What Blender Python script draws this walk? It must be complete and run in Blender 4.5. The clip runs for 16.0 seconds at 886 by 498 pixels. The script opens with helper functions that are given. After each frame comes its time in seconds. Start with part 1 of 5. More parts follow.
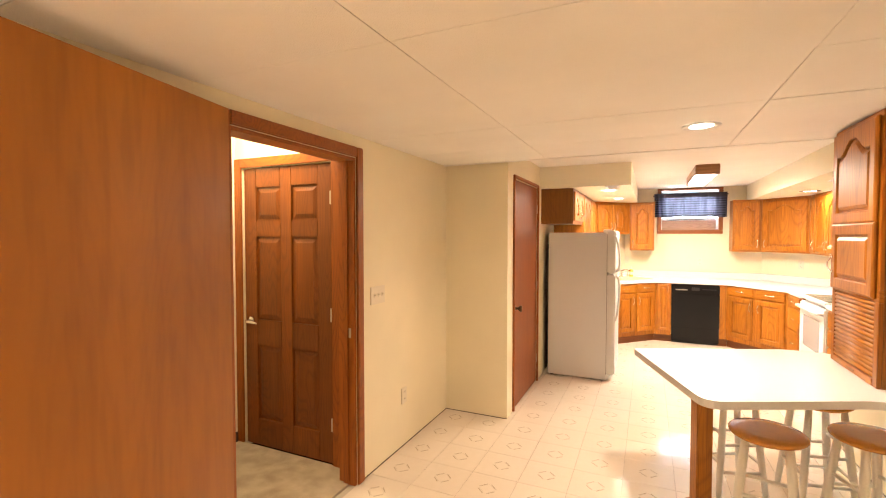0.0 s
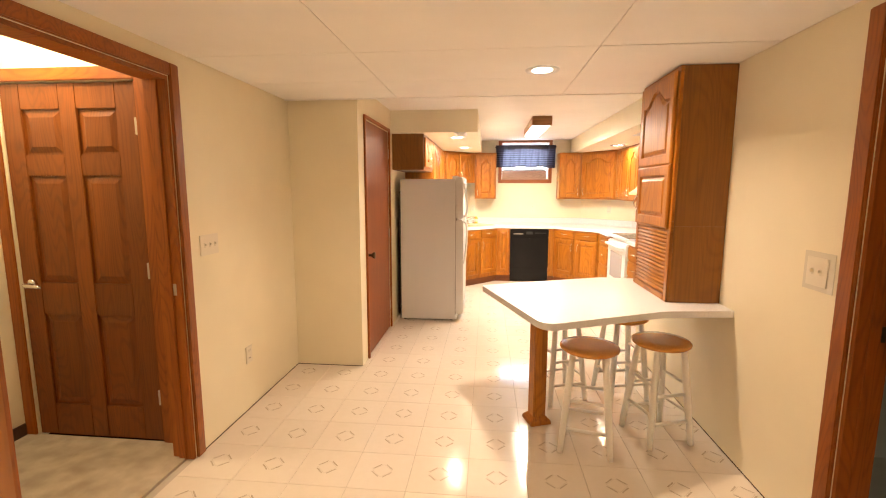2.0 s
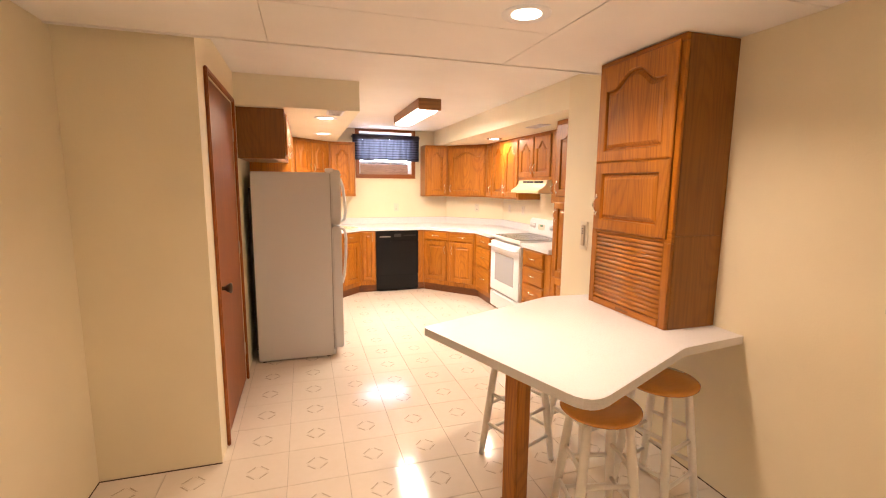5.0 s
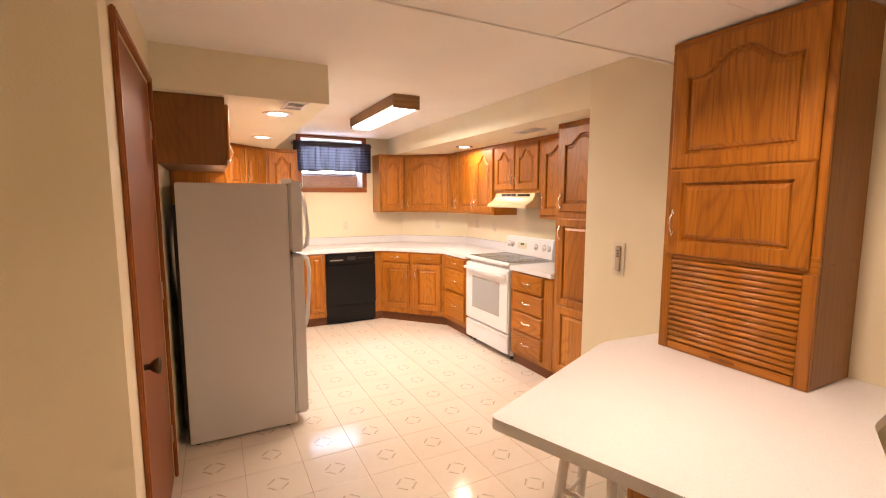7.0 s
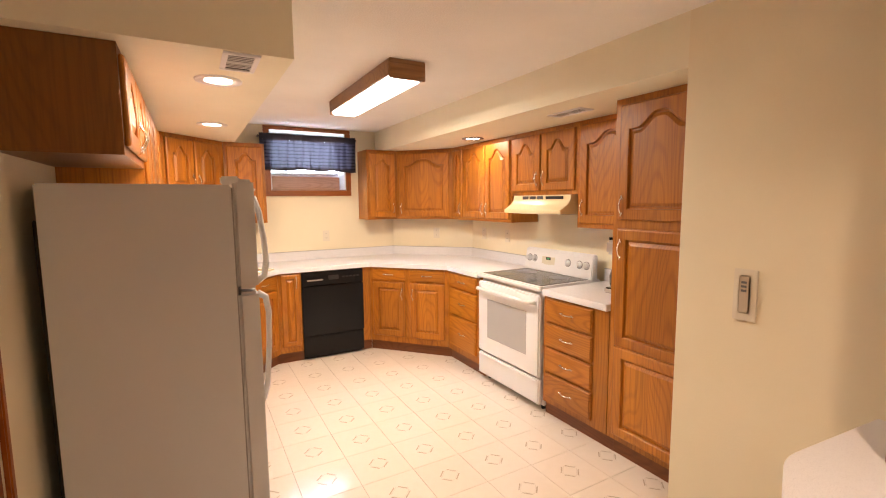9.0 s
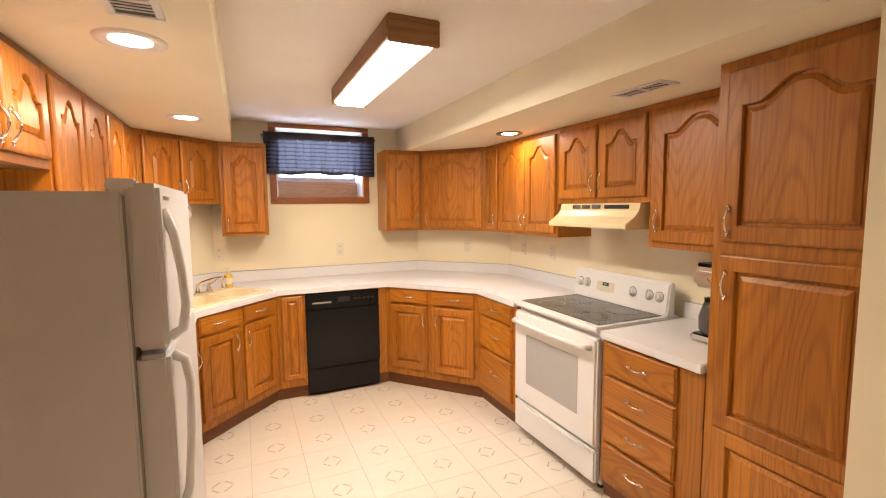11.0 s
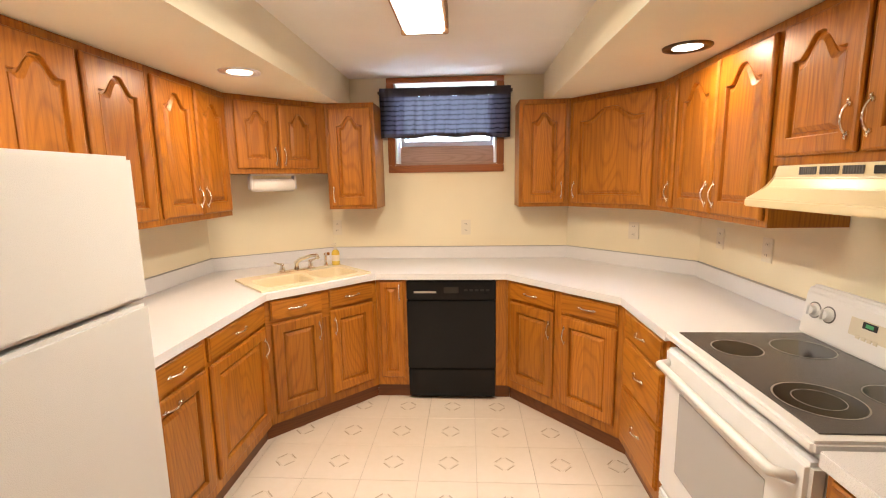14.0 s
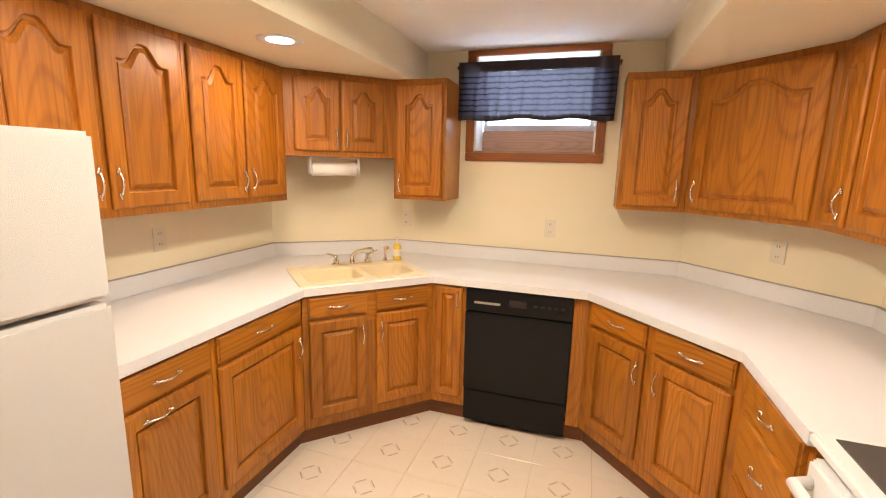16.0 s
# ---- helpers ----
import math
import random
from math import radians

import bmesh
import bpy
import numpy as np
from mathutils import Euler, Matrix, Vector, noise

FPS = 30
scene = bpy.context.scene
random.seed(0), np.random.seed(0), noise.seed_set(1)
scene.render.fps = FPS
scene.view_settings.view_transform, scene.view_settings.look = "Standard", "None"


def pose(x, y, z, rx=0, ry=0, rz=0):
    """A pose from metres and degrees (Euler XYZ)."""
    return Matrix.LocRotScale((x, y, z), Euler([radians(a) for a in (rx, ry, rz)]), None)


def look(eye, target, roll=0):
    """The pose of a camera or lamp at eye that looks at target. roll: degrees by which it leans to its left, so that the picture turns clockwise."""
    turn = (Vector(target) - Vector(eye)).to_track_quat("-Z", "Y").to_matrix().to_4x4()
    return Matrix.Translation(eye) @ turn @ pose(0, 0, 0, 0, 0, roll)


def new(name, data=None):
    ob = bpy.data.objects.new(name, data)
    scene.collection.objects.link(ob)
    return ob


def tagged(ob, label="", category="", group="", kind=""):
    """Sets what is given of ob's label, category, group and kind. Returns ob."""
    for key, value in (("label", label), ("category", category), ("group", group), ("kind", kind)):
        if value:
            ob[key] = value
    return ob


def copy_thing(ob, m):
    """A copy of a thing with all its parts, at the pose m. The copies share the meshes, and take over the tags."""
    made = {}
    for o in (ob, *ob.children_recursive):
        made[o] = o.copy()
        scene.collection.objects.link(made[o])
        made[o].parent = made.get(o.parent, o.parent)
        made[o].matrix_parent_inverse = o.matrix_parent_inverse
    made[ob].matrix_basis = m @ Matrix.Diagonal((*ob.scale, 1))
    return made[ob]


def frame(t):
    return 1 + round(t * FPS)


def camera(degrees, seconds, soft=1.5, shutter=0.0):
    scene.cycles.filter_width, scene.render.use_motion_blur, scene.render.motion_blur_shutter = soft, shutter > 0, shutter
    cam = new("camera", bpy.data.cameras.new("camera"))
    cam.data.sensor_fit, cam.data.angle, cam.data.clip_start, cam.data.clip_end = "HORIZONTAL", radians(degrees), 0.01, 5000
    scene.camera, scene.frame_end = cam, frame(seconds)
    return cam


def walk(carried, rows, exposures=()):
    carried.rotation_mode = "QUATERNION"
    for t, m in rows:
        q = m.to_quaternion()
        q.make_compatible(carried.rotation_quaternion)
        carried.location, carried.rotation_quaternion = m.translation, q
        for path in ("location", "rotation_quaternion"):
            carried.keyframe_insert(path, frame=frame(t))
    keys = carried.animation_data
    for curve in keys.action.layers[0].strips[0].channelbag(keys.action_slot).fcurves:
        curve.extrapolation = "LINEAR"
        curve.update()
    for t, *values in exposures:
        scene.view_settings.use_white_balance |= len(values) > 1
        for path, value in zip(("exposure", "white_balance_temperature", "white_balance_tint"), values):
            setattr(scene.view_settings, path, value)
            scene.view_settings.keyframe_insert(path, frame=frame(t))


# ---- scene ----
cam = camera(89.5, 16.0, soft=1.1)
PATH = [
    (0, (0.457, 1.762, 1.553), (-0.376, 3.579, 1.49), -0.0),
    (0.5, (0.476, 1.778, 1.523), (-0.22, 3.647, 1.376), -0.1),
    (1, (0.479, 1.789, 1.507), (-0.047, 3.707, 1.296), 0.0),
    (1.5, (0.461, 1.813, 1.495), (0.089, 3.762, 1.247), -0.0),
    (2, (0.412, 1.874, 1.473), (0.217, 3.847, 1.206), 0.1),
    (2.5, (0.355, 1.981, 1.454), (0.32, 3.96, 1.165), 0.3),
    (3, (0.293, 2.136, 1.434), (0.389, 4.111, 1.137), 0.5),
    (3.5, (0.192, 2.312, 1.451), (0.429, 4.276, 1.158), 0.6),
    (4, (0.071, 2.503, 1.474), (0.419, 4.451, 1.183), 0.8),
    (4.5, (-0.054, 2.713, 1.489), (0.409, 4.638, 1.2), 0.9),
    (5, (-0.139, 2.917, 1.489), (0.447, 4.808, 1.203), 0.5),
    (7.5, (-0.364, 4.048, 1.486), (0.587, 5.794, 1.273), -0.2),
    (8, (-0.315, 4.303, 1.488), (0.66, 6.036, 1.275), -0.5),
    (10.3, (0.237, 5.161, 1.523), (1.186, 6.909, 1.314), -0.6),
    (10.5, (0.268, 5.213, 1.515), (1.191, 6.977, 1.322), -0.5),
    (11, (0.352, 5.335, 1.53), (1.164, 7.153, 1.343), -0.5),
    (11.5, (0.453, 5.444, 1.53), (1.165, 7.303, 1.33), -0.4),
    (12, (0.577, 5.568, 1.518), (1.184, 7.46, 1.296), -0.5),
    (12.5, (0.716, 5.692, 1.512), (1.18, 7.623, 1.274), -0.7),
    (13, (0.898, 5.793, 1.517), (1.17, 7.756, 1.247), -1.2),
    (13.5, (1.067, 5.907, 1.513), (1.108, 7.886, 1.224), -1.4),
    (14, (1.194, 6.068, 1.514), (1.081, 8.041, 1.207), -0.9),
    (14.5, (1.289, 6.208, 1.506), (1.034, 8.168, 1.2), -0.2),
    (15, (1.351, 6.347, 1.51), (0.961, 8.283, 1.191), 0.6),
    (15.5, (1.392, 6.466, 1.511), (0.886, 8.37, 1.171), 1.0),
    (16, (1.403, 6.566, 1.535), (0.801, 8.438, 1.167), 1.4),
]
EXPOSURE = [(0, 0.46, 6450, 10), (1.5, 0.34, 6450, 10), (3.5, 0.20, 6500, 13), (5, 0.03, 6500, 16), (7.5, -0.35, 6500, 19), (10.3, -0.54, 6350, 12), (12, -0.67, 6250, 10), (14, -0.73, 6350, 9), (16, -0.74, 6450, 9)]
walk(cam, [(t, look(eye, target, roll)) for t, eye, target, roll in PATH], EXPOSURE)

# ---- world, sun and large lights ----
world = bpy.data.worlds.new("world")
scene.world = world
world.use_nodes = True
wn = world.node_tree.nodes
sky = wn.new("ShaderNodeTexSky")
sky.sky_type, sky.sun_disc, sky.sun_elevation, sky.sun_rotation = "NISHITA", False, radians(50), radians(200)
wn["Background"].inputs["Strength"].default_value = 0.12
world.node_tree.links.new(sky.outputs[0], wn["Background"].inputs["Color"])

sun = new("sun", bpy.data.lights.new("sun", "SUN"))
sun.data.energy, sun.data.angle, sun.data.color = 3.0, radians(0.5), (1.0, 0.95, 0.88)
sun.matrix_world = look((0, 14, 10), (0, 9.6, 1.0))

WARM = (1.0, 0.715, 0.495)
TUBE = (0.985, 0.815, 0.605)


def lamp(x, y, z, watts, size, colour, shape="DISK", size_y=0.0):
    data = bpy.data.lights.new("lamp", "AREA")
    data.shape, data.size, data.energy, data.color = shape, size, watts, colour
    if size_y:
        data.size_y = size_y
    ob = new("lamp", data)
    ob.location = (x, y, z)
    return ob


# The second dining can is assumed, out of view behind the camera, to light the near end.
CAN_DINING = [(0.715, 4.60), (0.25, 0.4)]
CAN_LEFT = [(0.063, 7.03), (0.085, 8.30)]
CAN_RIGHT = [(2.12, 8.11)]
Z_DINE, Z_KIT, Z_SOFFIT = 2.152, 2.275, 2.05
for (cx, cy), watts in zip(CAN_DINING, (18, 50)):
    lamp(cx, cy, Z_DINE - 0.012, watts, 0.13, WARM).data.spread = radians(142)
for (cx, cy), watts in zip(CAN_LEFT + CAN_RIGHT, (12, 14, 9)):
    lamp(cx, cy, Z_SOFFIT - 0.012, watts, 0.12, WARM)
lamp(1.0, 7.64, 2.150, 54, 0.17, TUBE, "RECTANGLE", 1.10)
lamp(-1.88, 3.90, 2.38, 12, 0.2, (1.0, 0.72, 0.40))


# ---- materials ----
def material(name):
    m = bpy.data.materials.new(name)
    m.use_nodes = True
    nt = m.node_tree
    return m, nt.nodes, nt.links, nt.nodes["Principled BSDF"]


def coords(n, l, scale, where="Object", spread=0.0):
    """Texture coordinates, stretched by scale; spread shifts them from object to object."""
    tc = n.new("ShaderNodeTexCoord")
    mp = n.new("ShaderNodeMapping")
    mp.inputs["Scale"].default_value = scale
    l.new(tc.outputs[where], mp.inputs["Vector"])
    if spread:
        oi = n.new("ShaderNodeObjectInfo")
        mul = n.new("ShaderNodeMath")
        mul.operation = "MULTIPLY"
        mul.inputs[1].default_value = spread
        l.new(oi.outputs["Random"], mul.inputs[0])
        cb = n.new("ShaderNodeCombineXYZ")
        for i in range(3):
            l.new(mul.outputs[0], cb.inputs[i])
        l.new(cb.outputs[0], mp.inputs["Location"])
    return mp.outputs[0]


def noise_node(n, l, vec, scale, detail=3.0, rough=0.5):
    t = n.new("ShaderNodeTexNoise")
    t.inputs["Scale"].default_value, t.inputs["Detail"].default_value, t.inputs["Roughness"].default_value = scale, detail, rough
    l.new(vec, t.inputs["Vector"])
    return t.outputs["Fac"]


def ramp(n, l, fac, stops):
    r = n.new("ShaderNodeValToRGB")
    while len(r.color_ramp.elements) < len(stops):
        r.color_ramp.elements.new(0.5)
    for e, (p, c) in zip(r.color_ramp.elements, stops):
        e.position, e.color = p, (*c, 1)
    l.new(fac, r.inputs["Fac"])
    return r.outputs["Color"]


def mix(n, l, fac, a, b, mode="MIX"):
    m = n.new("ShaderNodeMix")
    m.data_type, m.blend_type = "RGBA", mode
    for sock, v in ((m.inputs["Factor"], fac), (m.inputs[6], a), (m.inputs[7], b)):
        if isinstance(v, (int, float)):
            sock.default_value = v
        elif isinstance(v, tuple):
            sock.default_value = (*v, 1)
        else:
            l.new(v, sock)
    return m.outputs[2]


def bump(n, l, p, height, strength, dist=0.002):
    b = n.new("ShaderNodeBump")
    b.inputs["Strength"].default_value, b.inputs["Distance"].default_value = strength, dist
    l.new(height, b.inputs["Height"])
    l.new(b.outputs["Normal"], p.inputs["Normal"])


def painted(name, colour, rough=0.6, vary=0.06, grain=180.0, relief=0.25, metal=0.0, where="Object"):
    """Paint, plaster, plastic or enamel: one colour with faint blotches and a fine relief."""
    m, n, l, p = material(name)
    v = coords(n, l, (1, 1, 1), where)
    big = noise_node(n, l, v, 1.7, 4)
    dark = tuple(c * (1 - vary * 1.6) for c in colour)
    lite = tuple(min(1, c * (1 + vary)) for c in colour)
    l.new(ramp(n, l, big, [(0.3, dark), (0.7, lite)]), p.inputs["Base Color"])
    fine = noise_node(n, l, v, grain, 2)
    bump(n, l, p, fine, relief)
    p.inputs["Roughness"].default_value, p.inputs["Metallic"].default_value = rough, metal
    return m


def wood(name, dark, mid, lite, axis=2, rough=0.40, fine=90.0, spread=37.0, streak=3.4, knots=0.34, coat=0.07, pore=0.42, tone=0.2, boards=0.0):
    """Varnished wood with grain along one axis, cathedral figure and pores."""
    m, n, l, p = material(name)
    s1 = [streak, streak, streak]
    s1[axis] = streak * 0.16
    s2 = [fine, fine, fine]
    s2[axis] = 2.5
    v1 = coords(n, l, tuple(s1), spread=spread)
    v2 = coords(n, l, tuple(s2), spread=spread)
    wob = noise_node(n, l, v1, 1.0, 1.5, 0.4)
    w = n.new("ShaderNodeMath")
    w.operation = "MULTIPLY"
    w.inputs[1].default_value = 190.0
    l.new(wob, w.inputs[0])
    sn = n.new("ShaderNodeMath")
    sn.operation = "SINE"
    l.new(w.outputs[0], sn.inputs[0])
    ring = ramp(n, l, sn.outputs[0], [(0.0, lite), (0.62, mid), (0.98, dark)])
    pores = noise_node(n, l, v2, 1.0, 2, 0.6)
    col = mix(n, l, knots, ramp(n, l, wob, [(0.2, mid), (0.5, mid), (0.8, lite)]), ring)
    pc = ramp(n, l, pores, [(0.30, (0.55, 0.5, 0.45)), (0.55, (1, 1, 1))])
    oi = n.new("ShaderNodeObjectInfo")
    if boards:
        # glued-up staves of slightly different tone
        snap = n.new("ShaderNodeVectorMath")
        snap.operation = "FLOOR"
        l.new(coords(n, l, (1 / boards, 0.0, 0.0), spread=5.3), snap.inputs[0])
        stave = n.new("ShaderNodeTexWhiteNoise")
        l.new(snap.outputs[0], stave.inputs["Vector"])
        col = mix(n, l, 1.0, col, ramp(n, l, stave.outputs["Value"], [(0.0, (0.86, 0.83, 0.80)), (1.0, (1.08, 1.08, 1.08))]), "MULTIPLY")
    shade = ramp(n, l, oi.outputs["Random"], [(0.0, (1 - tone, 1 - tone, 1 - tone)), (1.0, (1, 1, 1))])
    l.new(mix(n, l, 1.0, mix(n, l, pore, col, pc, "MULTIPLY"), shade, "MULTIPLY"), p.inputs["Base Color"])
    p.inputs["Roughness"].default_value = rough
    p.inputs["Coat Weight"].default_value, p.inputs["Coat Roughness"].default_value = coat, 0.22
    bump(n, l, p, pores, 0.12, 0.001)
    return m


def plain(name, colour, rough=0.4, metal=0.0, emit=0.0, glow=None):
    m, n, l, p = material(name)
    p.inputs["Base Color"].default_value = (*colour, 1)
    p.inputs["Roughness"].default_value, p.inputs["Metallic"].default_value = rough, metal
    if emit:
        p.inputs["Emission Color"].default_value, p.inputs["Emission Strength"].default_value = (*(glow or colour), 1), emit
    return m


M_WALL = painted("cream_wall_paint", (0.83, 0.765, 0.575), 0.65, 0.03, 140, 0.3)
M_SOFFIT = painted("cream_soffit_paint", (0.85, 0.81, 0.64), 0.7, 0.03, 140, 0.3)
M_CEIL = painted("ceiling_tile", (0.88, 0.86, 0.82), 0.85, 0.03, 260, 0.9)
M_KCEIL = painted("sprayed_ceiling", (0.88, 0.86, 0.82), 0.85, 0.03, 120, 0.9)
M_SEAM = painted("ceiling_seam", (0.50, 0.44, 0.36), 0.8, 0.05)
M_OAK = wood("golden_oak", (0.25, 0.080, 0.006), (0.43, 0.152, 0.010), (0.55, 0.216, 0.018), boards=0.083, knots=0.30, pore=0.62, fine=120.0)
M_OAKH = wood("golden_oak_rail", (0.25, 0.080, 0.006), (0.43, 0.152, 0.010), (0.55, 0.216, 0.018), axis=0)
# Golden oak taken darker, for the hutch box and the over-fridge cabinet.
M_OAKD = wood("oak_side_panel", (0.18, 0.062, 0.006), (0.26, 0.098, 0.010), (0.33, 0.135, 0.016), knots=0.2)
M_TRIM = wood("red_brown_trim", (0.19, 0.042, 0.003), (0.32, 0.084, 0.006), (0.42, 0.122, 0.010), knots=0.3, streak=5)
M_TRIMH = wood("red_brown_head_trim", (0.19, 0.042, 0.003), (0.32, 0.084, 0.006), (0.42, 0.122, 0.010), axis=0, knots=0.3, streak=5)
M_DOOR = wood("dark_stained_door", (0.11, 0.026, 0.002), (0.19, 0.050, 0.004), (0.27, 0.078, 0.007), knots=0.25, streak=5, coat=0.05, rough=0.42)
M_SLAB = wood("orange_birch_veneer", (0.20, 0.060, 0.004), (0.34, 0.118, 0.008), (0.45, 0.170, 0.014), knots=0.05, streak=2.0, fine=24, rough=0.42, pore=0.34, tone=0.0)
M_CLOSET = wood("red_lauan_veneer", (0.17, 0.038, 0.004), (0.26, 0.062, 0.006), (0.33, 0.085, 0.009), knots=0.2, streak=4)
M_SEAT = wood("honey_varnished_seat", (0.50, 0.20, 0.018), (0.60, 0.25, 0.025), (0.67, 0.30, 0.036), axis=0, rough=0.2, coat=0.6, knots=0.12, pore=0.1, tone=0.0)
M_TOE = wood("toe_kick_brown", (0.13, 0.036, 0.007), (0.19, 0.058, 0.012), (0.24, 0.078, 0.017), axis=0)
M_BASE = plain("dark_baseboard", (0.05, 0.02, 0.01), 0.5)
M_WHITE = painted("white_enamel", (0.78, 0.79, 0.80), 0.28, 0.015, 420, 0.12)
M_FRIDGE = painted("textured_fridge_enamel", (0.63, 0.63, 0.63), 0.42, 0.015, 420, 0.5)
M_STOOLP = painted("white_stool_paint", (0.86, 0.85, 0.82), 0.4, 0.03, 60, 0.1)
M_ALMOND = painted("almond_enamel", (0.76, 0.66, 0.42), 0.3, 0.02, 400, 0.08)
M_SINK = painted("almond_sink_acrylic", (0.82, 0.72, 0.50), 0.25, 0.02, 400, 0.05)
M_BLACK = painted("black_enamel", (0.008, 0.008, 0.009), 0.17, 0.1, 300, 0.1)
M_BLACK.node_tree.nodes["Principled BSDF"].inputs["Specular IOR Level"].default_value = 0.22
M_GAP = painted("brown_floor_seam", (0.10, 0.06, 0.035), 0.8, 0.3, 40)
M_GASKET = plain("grey_gasket", (0.30, 0.29, 0.28), 0.6)
M_DARK = plain("dark_gap", (0.015, 0.013, 0.012), 0.6)
M_GLASSTOP = painted("grey_ceramic_glass", (0.085, 0.08, 0.076), 0.2, 0.08, 900, 0.15)
M_RING = plain("burner_ring", (0.26, 0.24, 0.21), 0.3)
M_OVENGLASS = plain("smoked_oven_glass", (0.42, 0.42, 0.42), 0.12)
M_CHROME = plain("chrome", (0.86, 0.85, 0.84), 0.11, 1.0)
M_STEEL = plain("brushed_steel", (0.60, 0.58, 0.55), 0.32, 1.0)
M_BRONZE = plain("aged_bronze", (0.10, 0.075, 0.05), 0.3, 1.0)
M_PLATE = plain("ivory_plastic", (0.76, 0.71, 0.58), 0.35)
M_PLATEG = plain("clear_plate_edge", (0.70, 0.66, 0.54), 0.2)
M_PAPER = painted("white_paper", (0.85, 0.84, 0.82), 0.9, 0.02, 90, 0.4)
M_AMBER = plain("amber_soap", (0.74, 0.55, 0.10), 0.12)
M_LENS = plain("light_diffuser", (0.9, 0.9, 0.88), 0.5, 0, 9.0, (1.0, 0.95, 0.86))
M_BULB = plain("glowing_bulb", (0.9, 0.85, 0.75), 0.5, 0, 14.0, (1.0, 0.86, 0.66))
M_GREEN = plain("green_display", (0.02, 0.12, 0.04), 0.3, 0, 0.25, (0.1, 0.9, 0.3))
M_STRIP = plain("pale_grey_edge", (0.42, 0.42, 0.43), 0.5)
M_SLOT = plain("brown_grey_plastic", (0.56, 0.47, 0.35), 0.45)
M_INK = plain("grey_marking", (0.16, 0.16, 0.17), 0.5)
M_FIXTURE = wood("fixture_wood_trim", (0.16, 0.07, 0.02), (0.26, 0.12, 0.04), (0.34, 0.17, 0.06), axis=0)
M_BURNER = plain("burner_dark", (0.008, 0.008, 0.008), 0.14)
M_RUBBER = plain("black_rubber", (0.02, 0.02, 0.02), 0.7)


def carpet_material():
    m, n, l, p = material("beige_carpet")
    v = coords(n, l, (1, 1, 1))
    a = noise_node(n, l, v, 9, 4)
    b = noise_node(n, l, v, 320, 2)
    c = ramp(n, l, a, [(0.3, (0.40, 0.33, 0.24)), (0.7, (0.58, 0.50, 0.38))])
    l.new(mix(n, l, 0.5, c, ramp(n, l, b, [(0.3, (0.6, 0.6, 0.6)), (0.7, (1, 1, 1))]), "MULTIPLY"), p.inputs["Base Color"])
    p.inputs["Roughness"].default_value = 0.95
    bump(n, l, p, b, 0.8, 0.004)
    return m


def laminate_material():
    m, n, l, p = material("speckled_white_laminate")
    v = coords(n, l, (1, 1, 1))
    a = noise_node(n, l, v, 420, 2)
    b = noise_node(n, l, v, 3, 3)
    c = ramp(n, l, a, [(0.30, (0.60, 0.61, 0.64)), (0.48, (0.77, 0.78, 0.81)), (0.8, (0.81, 0.82, 0.85))])
    l.new(mix(n, l, 0.25, c, ramp(n, l, b, [(0.3, (0.9, 0.9, 0.9)), (0.7, (1, 1, 1))]), "MULTIPLY"), p.inputs["Base Color"])
    p.inputs["Roughness"].default_value = 0.32
    return m


